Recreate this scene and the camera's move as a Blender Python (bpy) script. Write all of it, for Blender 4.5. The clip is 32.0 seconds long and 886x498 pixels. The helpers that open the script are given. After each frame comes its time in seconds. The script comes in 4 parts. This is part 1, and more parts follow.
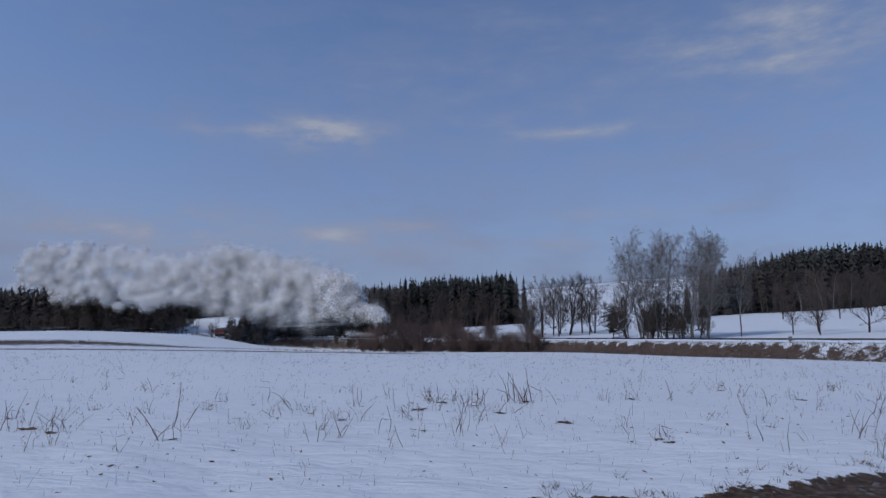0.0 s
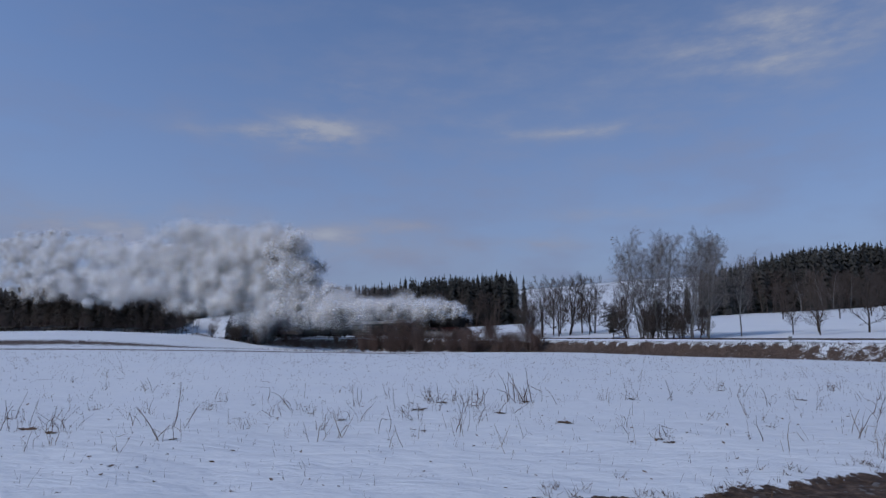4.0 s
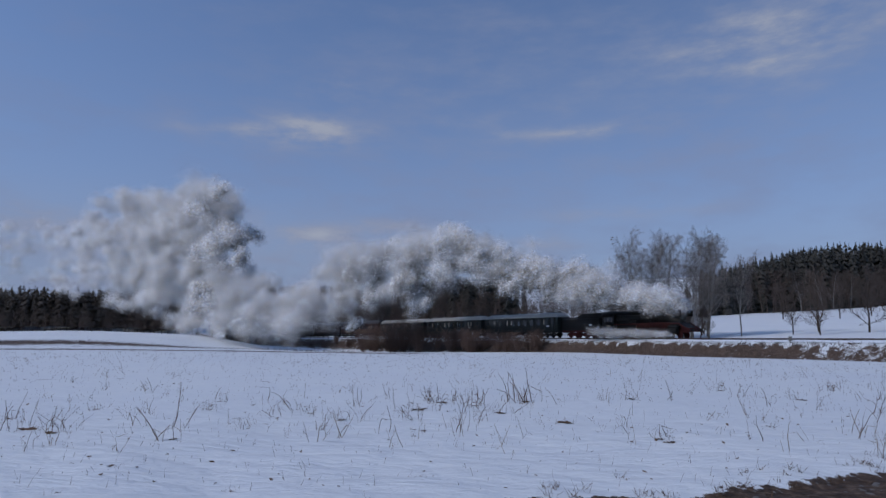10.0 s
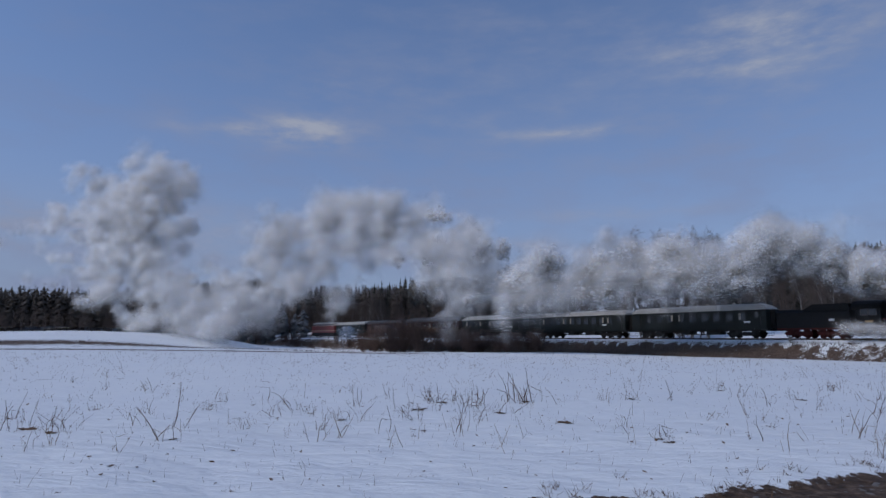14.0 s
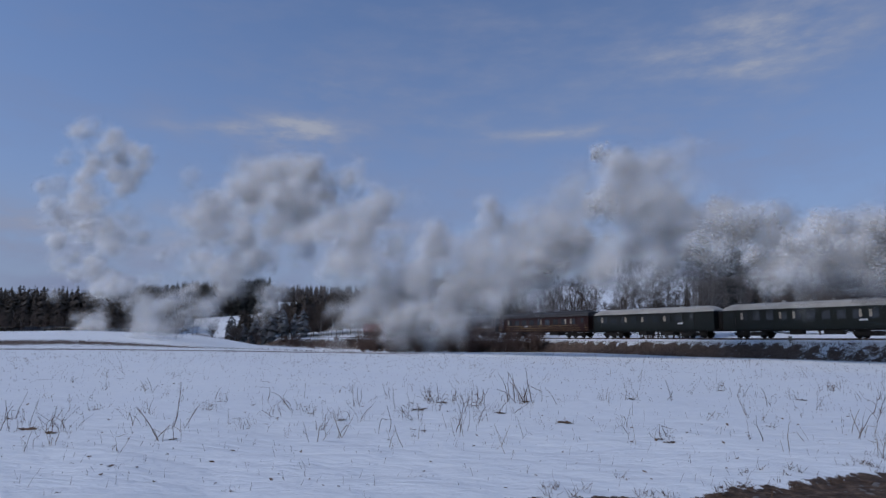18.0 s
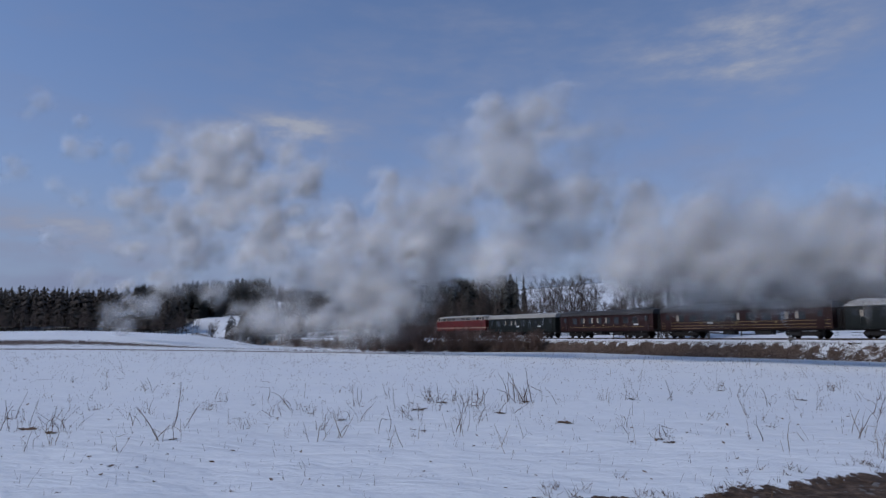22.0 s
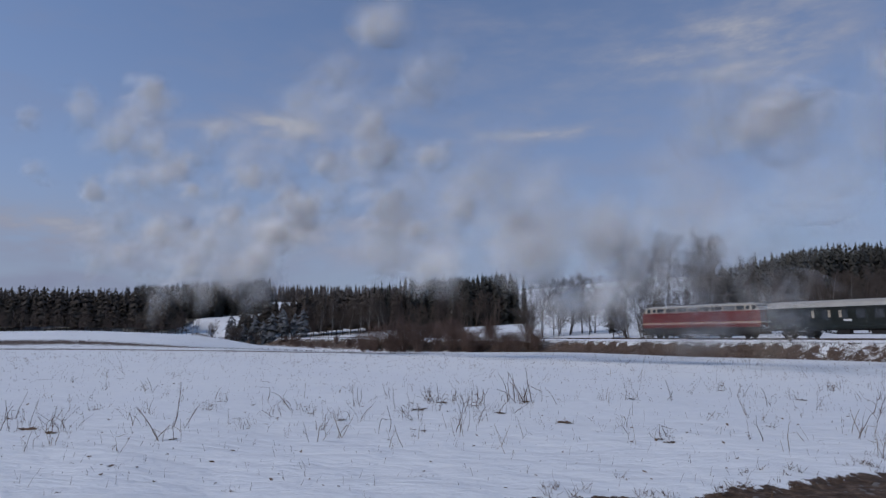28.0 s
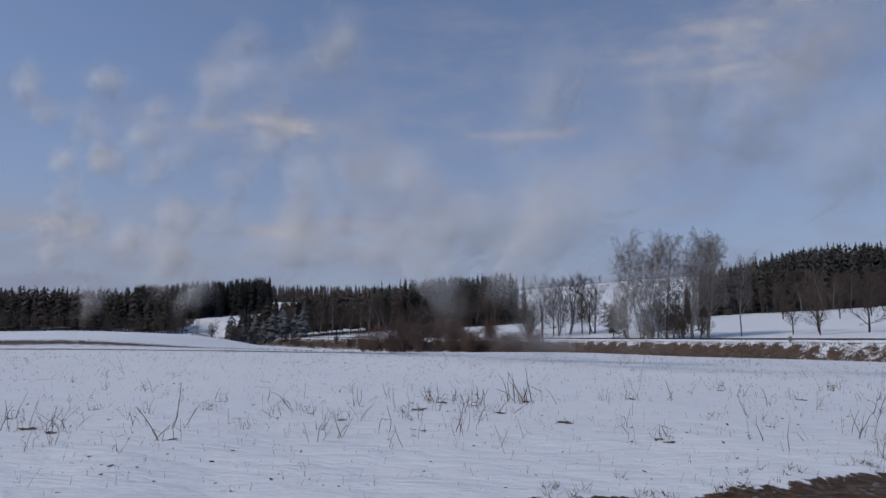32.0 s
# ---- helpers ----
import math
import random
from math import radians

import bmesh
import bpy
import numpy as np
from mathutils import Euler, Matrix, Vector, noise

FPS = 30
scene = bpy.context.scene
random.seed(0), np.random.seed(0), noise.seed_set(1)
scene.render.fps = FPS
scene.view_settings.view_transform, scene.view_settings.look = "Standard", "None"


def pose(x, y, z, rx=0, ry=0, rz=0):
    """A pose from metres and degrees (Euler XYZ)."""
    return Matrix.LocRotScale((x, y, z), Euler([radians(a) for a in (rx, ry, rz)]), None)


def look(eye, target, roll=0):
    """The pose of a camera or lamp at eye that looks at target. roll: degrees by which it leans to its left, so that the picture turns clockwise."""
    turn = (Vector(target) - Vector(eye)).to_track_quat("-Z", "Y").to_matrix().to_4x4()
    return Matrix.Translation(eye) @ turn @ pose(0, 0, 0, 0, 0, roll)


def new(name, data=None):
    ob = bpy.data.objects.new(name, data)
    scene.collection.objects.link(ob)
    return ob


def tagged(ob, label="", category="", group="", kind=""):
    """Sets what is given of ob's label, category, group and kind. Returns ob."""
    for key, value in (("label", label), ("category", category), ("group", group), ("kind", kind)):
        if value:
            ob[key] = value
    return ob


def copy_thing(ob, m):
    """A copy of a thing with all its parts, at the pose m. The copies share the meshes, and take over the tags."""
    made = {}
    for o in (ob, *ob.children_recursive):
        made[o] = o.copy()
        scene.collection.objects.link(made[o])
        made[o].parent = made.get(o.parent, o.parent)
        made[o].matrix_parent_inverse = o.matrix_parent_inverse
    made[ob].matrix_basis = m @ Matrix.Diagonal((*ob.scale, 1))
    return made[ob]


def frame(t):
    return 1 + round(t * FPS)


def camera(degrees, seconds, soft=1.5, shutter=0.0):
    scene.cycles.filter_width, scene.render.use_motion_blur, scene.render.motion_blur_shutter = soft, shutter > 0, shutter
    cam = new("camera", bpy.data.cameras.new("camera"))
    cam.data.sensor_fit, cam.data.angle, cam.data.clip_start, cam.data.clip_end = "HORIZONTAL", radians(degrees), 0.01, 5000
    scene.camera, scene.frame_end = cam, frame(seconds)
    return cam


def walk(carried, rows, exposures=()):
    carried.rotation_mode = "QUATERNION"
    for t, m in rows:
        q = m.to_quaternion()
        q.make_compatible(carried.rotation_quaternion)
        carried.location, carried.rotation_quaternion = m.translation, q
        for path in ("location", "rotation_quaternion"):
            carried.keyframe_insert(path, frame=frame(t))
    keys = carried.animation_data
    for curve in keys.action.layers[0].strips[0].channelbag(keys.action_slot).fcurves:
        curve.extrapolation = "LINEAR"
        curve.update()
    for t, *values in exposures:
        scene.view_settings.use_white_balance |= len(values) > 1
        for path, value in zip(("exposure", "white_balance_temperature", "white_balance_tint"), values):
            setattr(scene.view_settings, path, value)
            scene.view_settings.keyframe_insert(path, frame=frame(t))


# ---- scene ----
cam = camera(71.55, 32.0, soft=1.45)
EYE = pose(0, 0, 1.6, 98.13, 0, 0)
walk(cam, [(0, EYE), (32, EYE)],
     exposures=[(0, 0.03, 5780, 14), (9, 0.03, 5780, 14), (20, 0.08, 5850, 14), (26, 0.13, 6080, 14), (32, 0.15, 6480, 14)])
scene.cycles.transparent_max_bounces = 200
scene.cycles.max_bounces = 9
scene.cycles.diffuse_bounces = 9
scene.cycles.transmission_bounces = 9

# ---------------------------------------------------------------- light
SUN_EL, SUN_AZ = radians(45), radians(-113)      # azimuth from +y, clockwise
world = bpy.data.worlds.new("sky")
scene.world = world
world.use_nodes = True
wn = world.node_tree
wn.nodes.clear()
w_out = wn.nodes.new("ShaderNodeOutputWorld")
w_bg = wn.nodes.new("ShaderNodeBackground")
w_sky = wn.nodes.new("ShaderNodeTexSky")
w_sky.sky_type = "NISHITA"
w_sky.sun_disc = False
w_sky.sun_elevation = SUN_EL
w_sky.sun_rotation = SUN_AZ
w_sky.altitude = 600
w_sky.air_density, w_sky.dust_density, w_sky.ozone_density = 1.0, 0.3, 3.0
w_bg.inputs["Strength"].default_value = 0.1
wn.links.new(w_sky.outputs[0], w_bg.inputs[0])
wn.links.new(w_bg.outputs[0], w_out.inputs[0])
sun = new("sun", bpy.data.lights.new("sun", "SUN"))
sun.data.energy, sun.data.angle, sun.data.color = 1.34, radians(12), (1.0, 0.92, 0.81)
sun_dir = Vector((math.sin(SUN_AZ) * math.cos(SUN_EL), math.cos(SUN_AZ) * math.cos(SUN_EL), math.sin(SUN_EL)))
sun.matrix_world = look(sun_dir * 300, (0, 0, 0))


# ---------------------------------------------------------------- materials
def shader(name):
    m = bpy.data.materials.new(name)
    m.use_nodes = True
    nt = m.node_tree
    nt.nodes.clear()
    out = nt.nodes.new("ShaderNodeOutputMaterial")
    return m, nt, out


def node(nt, kind, **values):
    n = nt.nodes.new(kind)
    for key, value in values.items():
        n.inputs[key].default_value = value
    return n


def noise_tex(nt, scale, detail=4, rough=0.55, stretch=None, space="Object"):
    n = node(nt, "ShaderNodeTexNoise", Scale=scale, Detail=detail, Roughness=rough)
    tc = nt.nodes.new("ShaderNodeTexCoord")
    src = tc.outputs[space]
    if stretch:
        mp = node(nt, "ShaderNodeMapping", Scale=stretch)
        nt.links.new(src, mp.inputs[0])
        src = mp.outputs[0]
    nt.links.new(src, n.inputs["Vector"])
    return n.outputs["Fac"]


def ramp(nt, fac, stops):
    r = nt.nodes.new("ShaderNodeValToRGB")
    e = r.color_ramp.elements
    while len(e) < len(stops):
        e.new(0.5)
    for el, (p, c) in zip(e, stops):
        el.position = p
        el.color = (*c, 1) if len(c) == 3 else c
    nt.links.new(fac, r.inputs[0])
    return r.outputs[0]


def mixed(nt, fac, a, b):
    m = nt.nodes.new("ShaderNodeMix")
    m.data_type = "RGBA"
    for sock, v in ((m.inputs[0], fac), (m.inputs[6], a), (m.inputs[7], b)):
        if isinstance(v, (int, float)):
            sock.default_value = v
        elif isinstance(v, tuple):
            sock.default_value = (*v, 1)
        else:
            nt.links.new(v, sock)
    return m.outputs[2]


def calc(nt, op, a, b=0.0, clamp=False):
    m = nt.nodes.new("ShaderNodeMath")
    m.operation, m.use_clamp = op, clamp
    for sock, v in ((m.inputs[0], a), (m.inputs[1], b)):
        if isinstance(v, (int, float)):
            sock.default_value = v
        else:
            nt.links.new(v, sock)
    return m.outputs[0]


def surface(name, base, dark=None, rough=0.7, metal=0.0, scale=6.0, fine=60.0, bump=0.15, dist=0.01, stretch=None, spread=0.0,
            space="Object", spec=0.35):
    """A painted, wooden or earthy surface: two scales of colour variation and a fine relief; spread varies it from object to object."""
    m, nt, out = shader(name)
    dark = dark or tuple(c * 0.7 for c in base)
    a = noise_tex(nt, scale, 5, 0.6, stretch, space)
    b = noise_tex(nt, fine, 3, 0.6, stretch, space)
    f = calc(nt, "ADD", calc(nt, "MULTIPLY", a, 0.65), calc(nt, "MULTIPLY", b, 0.35))
    col = ramp(nt, f, [(0.33, dark), (0.62, base)])
    if spread:
        info = nt.nodes.new("ShaderNodeObjectInfo")
        k = calc(nt, "ADD", calc(nt, "MULTIPLY", info.outputs["Random"], 2 * spread), 1 - spread)
        hsv = nt.nodes.new("ShaderNodeHueSaturation")
        nt.links.new(col, hsv.inputs["Color"])
        nt.links.new(k, hsv.inputs["Value"])
        col = hsv.outputs[0]
    p = node(nt, "ShaderNodeBsdfPrincipled", Metallic=metal)
    p.inputs["Specular IOR Level"].default_value = spec
    nt.links.new(col, p.inputs["Base Color"])
    nt.links.new(calc(nt, "ADD", calc(nt, "MULTIPLY", a, 0.2), rough - 0.1), p.inputs["Roughness"])
    bp = node(nt, "ShaderNodeBump", Strength=bump, Distance=dist)
    nt.links.new(b, bp.inputs["Height"])
    nt.links.new(bp.outputs[0], p.inputs["Normal"])
    nt.links.new(p.outputs[0], out.inputs[0])
    return m


def ground_material():
    """Snow with wind ripples, shaded partly by colour; where 'bare' is high, dry grass; where 'soil' is high, wet dark
    earth.
    """
    m, nt, out = shader("snowy_ground")

    def attr(n):
        a = nt.nodes.new("ShaderNodeAttribute")
        a.attribute_name = n
        return a.outputs["Fac"]
    big = noise_tex(nt, 0.11, 4, 0.55)
    rip = noise_tex(nt, 1.1, 5, 0.6, (0.35, 1.6, 1))
    fine = noise_tex(nt, 9.0, 4, 0.65)
    tc = nt.nodes.new("ShaderNodeTexCoord")
    mp = node(nt, "ShaderNodeMapping", Rotation=(0, 0, 0.5), Scale=(1.0, 2.3, 1))
    nt.links.new(tc.outputs["Object"], mp.inputs[0])
    rn = node(nt, "ShaderNodeTexNoise", Scale=1.9, Detail=5, Roughness=0.6)
    nt.links.new(mp.outputs[0], rn.inputs["Vector"])
    relief_shade = rn.outputs["Fac"]
    patch = noise_tex(nt, 0.8, 6, 0.72)
    edge = noise_tex(nt, 5.0, 6, 0.7)
    snow = ramp(nt, big, [(0.3, (0.75, 0.77, 0.785)), (0.7, (0.81, 0.825, 0.815))])
    snow = mixed(nt, calc(nt, "MULTIPLY", fine, 0.18), snow, (0.76, 0.76, 0.78))
    # Darker bluish tone by ripple pattern: ripple shade put into the snow's colour.
    snow = mixed(nt, calc(nt, "MULTIPLY", calc(nt, "SUBTRACT", relief_shade, 0.42), 1.5, True), snow, (0.68, 0.71, 0.74))
    straw = ramp(nt, calc(nt, "ADD", calc(nt, "MULTIPLY", fine, 0.5), calc(nt, "MULTIPLY", edge, 0.5)),
                 [(0.38, (0.035, 0.024, 0.019)), (0.5, (0.10, 0.066, 0.048)), (0.62, (0.22, 0.16, 0.12))])
    mud = ramp(nt, fine, [(0.3, (0.024, 0.015, 0.009)), (0.52, (0.075, 0.046, 0.028)), (0.72, (0.17, 0.115, 0.075))])
    bare = calc(nt, "ADD", attr("bare"), calc(nt, "MULTIPLY", calc(nt, "SUBTRACT", patch, 0.5), 2.6))
    bare = calc(nt, "MULTIPLY", calc(nt, "SUBTRACT", bare, 0.5), 5.0, True)
    bare = calc(nt, "MULTIPLY", bare, calc(nt, "MULTIPLY", attr("bare"), 8.0, True))
    soil = calc(nt, "ADD", attr("soil"), calc(nt, "MULTIPLY", calc(nt, "SUBTRACT", edge, 0.5), 1.9))
    soil = calc(nt, "MULTIPLY", calc(nt, "SUBTRACT", soil, 0.5), 14.0, True)
    col = mixed(nt, soil, mixed(nt, bare, snow, straw), mud)
    p = node(nt, "ShaderNodeBsdfPrincipled", Roughness=0.75)
    p.inputs["Specular IOR Level"].default_value = 0.25
    nt.links.new(col, p.inputs["Base Color"])
    b1 = node(nt, "ShaderNodeBump", Strength=0.5, Distance=0.14)
    nt.links.new(rip, b1.inputs["Height"])
    b3 = node(nt, "ShaderNodeBump", Strength=0.65, Distance=0.14)
    nt.links.new(relief_shade, b3.inputs["Height"])
    nt.links.new(b1.outputs[0], b3.inputs["Normal"])
    b2 = node(nt, "ShaderNodeBump", Strength=0.5, Distance=0.02)
    nt.links.new(fine, b2.inputs["Height"])
    nt.links.new(b3.outputs[0], b2.inputs["Normal"])
    nt.links.new(b2.outputs[0], p.inputs["Normal"])
    nt.links.new(p.outputs[0], out.inputs[0])
    return m


def glass_material():
    m, nt, out = shader("window_glass")
    p = node(nt, "ShaderNodeBsdfPrincipled", Roughness=0.06)
    p.inputs["Base Color"].default_value = (0.03, 0.035, 0.04, 1)
    p.inputs["Specular IOR Level"].default_value = 0.8
    nt.links.new(p.outputs[0], out.inputs[0])
    return m


def steam_material(name, dens, ragged=0.5, tint=(0.93, 0.94, 0.96), grain=1.6):
    """Droplets in the air: each flake of mist thins out to nothing at its rim and is ragged by a pattern of its own."""
    m, nt, out = shader(name)
    body = nt.nodes.new("ShaderNodeAttribute")
    body.attribute_name = "body"
    b = body.outputs["Fac"]
    soft = calc(nt, "MULTIPLY", calc(nt, "MULTIPLY", b, b), calc(nt, "SUBTRACT", 3.0, calc(nt, "MULTIPLY", b, 2.0)))
    a = noise_tex(nt, grain, 2, 0.5)
    torn = calc(nt, "MULTIPLY", calc(nt, "SUBTRACT", a, 0.36), 4.0, True)
    torn = calc(nt, "ADD", calc(nt, "MULTIPLY", torn, ragged), 1.0 - ragged)
    alpha = calc(nt, "MULTIPLY", calc(nt, "MULTIPLY", soft, torn), dens)
    d = node(nt, "ShaderNodeBsdfDiffuse")
    d.inputs["Color"].default_value = (*tint, 1)
    tl = node(nt, "ShaderNodeBsdfTranslucent")
    tl.inputs["Color"].default_value = (*tint, 1)
    mx = node(nt, "ShaderNodeMixShader", Fac=0.5)
    nt.links.new(d.outputs[0], mx.inputs[1])
    nt.links.new(tl.outputs[0], mx.inputs[2])
    tr = nt.nodes.new("ShaderNodeBsdfTransparent")
    fin = nt.nodes.new("ShaderNodeMixShader")
    nt.links.new(alpha, fin.inputs[0])
    nt.links.new(tr.outputs[0], fin.inputs[1])
    nt.links.new(mx.outputs[0], fin.inputs[2])
    nt.links.new(fin.outputs[0], out.inputs[0])
    return m


SNOW_GROUND = ground_material()
GLASS = glass_material()
SNOW = surface("settled_snow", (0.86, 0.88, 0.9), (0.78, 0.8, 0.84), 0.75, fine=30, bump=0.3)
BLACK = surface("black_loco_paint", (0.011, 0.011, 0.012), (0.006, 0.006, 0.006), 0.6, scale=2, bump=0.05, spec=0.2)
SOOT = surface("sooty_metal", (0.018, 0.016, 0.015), (0.008, 0.008, 0.007), 0.8, scale=4, spec=0.15)
RED = surface("red_running_gear_paint", (0.07, 0.014, 0.012), (0.03, 0.008, 0.007), 0.75, scale=3, spec=0.2)
STEEL = surface("worn_steel", (0.11, 0.10, 0.095), (0.05, 0.04, 0.035), 0.55, 0.6, scale=8)
GREEN = surface("dark_green_coach_paint", (0.013, 0.017, 0.016), (0.009, 0.013, 0.012), 0.5, spec=0.25, scale=1.5, bump=0.04, spread=0.12)
MAROON = surface("wine_red_coach_paint", (0.03, 0.011, 0.010), (0.02, 0.008, 0.008), 0.5, spec=0.25, scale=1.5, bump=0.04)
DARKROOF = surface("dark_coach_roof", (0.05, 0.048, 0.05), (0.03, 0.03, 0.03), 0.7, scale=1.2)
ROOF = surface("grey_coach_roof", (0.40, 0.38, 0.34), (0.27, 0.26, 0.24), 0.65, scale=1.2, stretch=(0.4, 1, 1))
UNDER = surface("dirty_underframe", (0.022, 0.02, 0.019), (0.01, 0.009, 0.009), 0.85, scale=4)
CREAM = surface("cream_paint", (0.37, 0.32, 0.25), (0.28, 0.24, 0.19), 0.45, scale=2, bump=0.04)
BAND = surface("pale_stripe_paint", (0.38, 0.25, 0.18), (0.28, 0.18, 0.13), 0.45, scale=2, bump=0.04)
DRED = surface("red_diesel_paint", (0.155, 0.020, 0.017), (0.10, 0.014, 0.012), 0.4, scale=1.5, bump=0.04)
GREY = surface("grey_tank_paint", (0.2, 0.2, 0.21), (0.12, 0.12, 0.12), 0.6, scale=3)
GOLD = surface("faded_gold_lettering", (0.35, 0.24, 0.1), (0.25, 0.17, 0.08), 0.5)
WHITE = surface("white_enamel_plate", (0.7, 0.7, 0.68), (0.55, 0.55, 0.54), 0.5)
RUST = surface("rusty_rail", (0.06, 0.035, 0.024), (0.03, 0.018, 0.013), 0.75, scale=3)
SLEEPER = surface("tarred_sleeper", (0.06, 0.05, 0.042), (0.03, 0.025, 0.02), 0.9, scale=3)
BARK = surface("dark_bark", (0.075, 0.055, 0.042), (0.03, 0.022, 0.018), 0.95, scale=1.5, fine=14, bump=0.6, dist=0.03, spread=0.25)
BIRCH = surface("birch_bark", (0.36, 0.335, 0.30), (0.10, 0.085, 0.075), 0.85, scale=1.2, fine=5, bump=0.2, stretch=(1, 1, 2.2))
TWIG = surface("bare_twigs", (0.11, 0.085, 0.07), (0.06, 0.045, 0.038), 0.95, scale=0.5, fine=4, bump=0, spread=0.25)
FROST = surface("frosted_twigs", (0.24, 0.21, 0.19), (0.1, 0.08, 0.072), 0.95, scale=0.35, fine=3, bump=0, spread=0.2)
SHRUB = surface("brown_shrub_twigs", (0.16, 0.105, 0.083), (0.08, 0.052, 0.042), 0.95, scale=0.5, fine=4, bump=0, spread=0.3)
NEEDLE = surface("spruce_needles", (0.072, 0.068, 0.058), (0.032, 0.031, 0.028), 0.95, scale=0.6, fine=5, bump=0, spread=0.3, spec=0.1)
PINE = surface("brownish_wood_needles", (0.095, 0.078, 0.064), (0.05, 0.042, 0.036), 0.95, scale=0.6, fine=5, bump=0, spread=0.3, spec=0.1)
SNOWY_NEEDLE = surface("snow_laden_needles", (0.21, 0.215, 0.23), (0.03, 0.032, 0.026), 0.9, scale=2.4, fine=5, bump=0)
STRAW = surface("dry_straw", (0.26, 0.19, 0.12), (0.13, 0.09, 0.055), 0.9, scale=1.5, fine=12, bump=0, spread=0.25)
WEED = surface("dead_weed_stem", (0.15, 0.09, 0.05), (0.06, 0.035, 0.02), 0.9, scale=3, fine=20, bump=0, spread=0.3)
STONE = surface("wet_grey_stone", (0.2, 0.18, 0.16), (0.1, 0.09, 0.08), 0.6, scale=8, spread=0.3)
BANKGRASS = surface("dead_bank_grass", (0.15, 0.11, 0.085), (0.065, 0.045, 0.036), 0.95, scale=0.6, fine=6, bump=0, spread=0.2)
BROWNTWIG = surface("brown_wood_twigs", (0.115, 0.082, 0.065), (0.055, 0.04, 0.032), 0.95, scale=0.2, fine=2, bump=0)
# Far-ridge trees made paler: distance haze put into their colour.
HAZY_WOOD = surface("haze_pale_wood", (0.15, 0.125, 0.115), (0.08, 0.066, 0.06), 0.95, scale=0.05, fine=0.6, bump=0)
CONCRETE = surface("weathered_concrete", (0.2, 0.18, 0.16), (0.11, 0.1, 0.09), 0.9, scale=5)


# ---------------------------------------------------------------- mesh helpers
class Shape:
    """Collects vertices and faces, and makes one mesh of them."""

    def __init__(self):
        self.v, self.f = [], []

    def add(self, verts, faces):
        o = len(self.v)
        self.v.extend(verts)
        self.f.extend([tuple(i + o for i in fc) for fc in faces])
        return self

    def box(self, c, s, b=0.0):
        """Box about c of size s, its edges along x chamfered by b."""
        hx, hy, hz = s[0] / 2, s[1] / 2, s[2] / 2
        b = min(b, hy * 0.9, hz * 0.9)
        if b > 0:
            prof = [(-hy + b, -hz), (hy - b, -hz), (hy, -hz + b), (hy, hz - b), (hy - b, hz), (-hy + b, hz), (-hy, hz - b), (-hy, -hz + b)]
        else:
            prof = [(-hy, -hz), (hy, -hz), (hy, hz), (-hy, hz)]
        return self.prism([(y + c[1], z + c[2]) for y, z in prof], c[0] - hx, c[0] + hx)

    def prism(self, prof, x0, x1):
        """A (y, z) outline drawn out along x."""
        n = len(prof)
        vs = [(x0, y, z) for y, z in prof] + [(x1, y, z) for y, z in prof]
        fs = [(i, (i + 1) % n, n + (i + 1) % n, n + i) for i in range(n)]
        fs += [tuple(range(n - 1, -1, -1)), tuple(range(n, 2 * n))]
        return self.add(vs, fs)

    def slab(self, prof, y0, y1):
        """An (x, z) outline drawn out along y."""
        n = len(prof)
        vs = [(x, y0, z) for x, z in prof] + [(x, y1, z) for x, z in prof]
        fs = [(i, (i + 1) % n, n + (i + 1) % n, n + i) for i in range(n)]
        fs += [tuple(range(n - 1, -1, -1)), tuple(range(n, 2 * n))]
        return self.add(vs, fs)

    def rod(self, p0, p1, r0, r1=None, n=8, caps=True):
        r1 = r0 if r1 is None else r1
        p0, p1 = Vector(p0), Vector(p1)
        ax = (p1 - p0)
        if ax.length < 1e-6:
            return self
        ax.normalize()
        u = ax.orthogonal().normalized()
        w = ax.cross(u)
        vs = []
        for p, r in ((p0, r0), (p1, r1)):
            for i in range(n):
                a = 2 * math.pi * i / n
                vs.append(tuple(p + (u * math.cos(a) + w * math.sin(a)) * r))
        fs = [(i, (i + 1) % n, n + (i + 1) % n, n + i) for i in range(n)]
        if caps:
            fs += [tuple(range(n - 1, -1, -1)), tuple(range(n, 2 * n))]
        return self.add(vs, fs)

    def lathe(self, prof, a="x", c=(0, 0, 0), n=20):
        """Profile of (along, radius) turned about an axis through c."""
        vs, fs = [], []
        for t, r in prof:
            for i in range(n):
                g = 2 * math.pi * i / n
                k, l = math.cos(g) * r, math.sin(g) * r
                q = {"x": (t, k, l), "y": (k, t, l), "z": (k, l, t)}[a]
                vs.append((q[0] + c[0], q[1] + c[1], q[2] + c[2]))
        for j in range(len(prof) - 1):
            for i in range(n):
                fs.append((j * n + i, j * n + (i + 1) % n, (j + 1) * n + (i + 1) % n, (j + 1) * n + i))
        fs += [tuple(range(n - 1, -1, -1)), tuple(range((len(prof) - 1) * n, len(prof) * n))]
        return self.add(vs, fs)

    def ring(self, c, r, w, t, n=24, a="y"):
        """A tyre: outer radius r, rim depth w, thickness t along y."""
        return self.lathe([(-t / 2, r - w), (-t / 2, r), (t / 2, r), (t / 2, r - w), (-t / 2, r - w)], a, c, n)

    def mesh(self, name, material, smooth=False):
        me = bpy.data.meshes.new(name)
        me.from_pydata(self.v, [], self.f)
        if smooth:
            me.polygons.foreach_set("use_smooth", [True] * len(me.polygons))
            me.set_sharp_from_angle(angle=radians(38))
        me.materials.append(material)
        return me


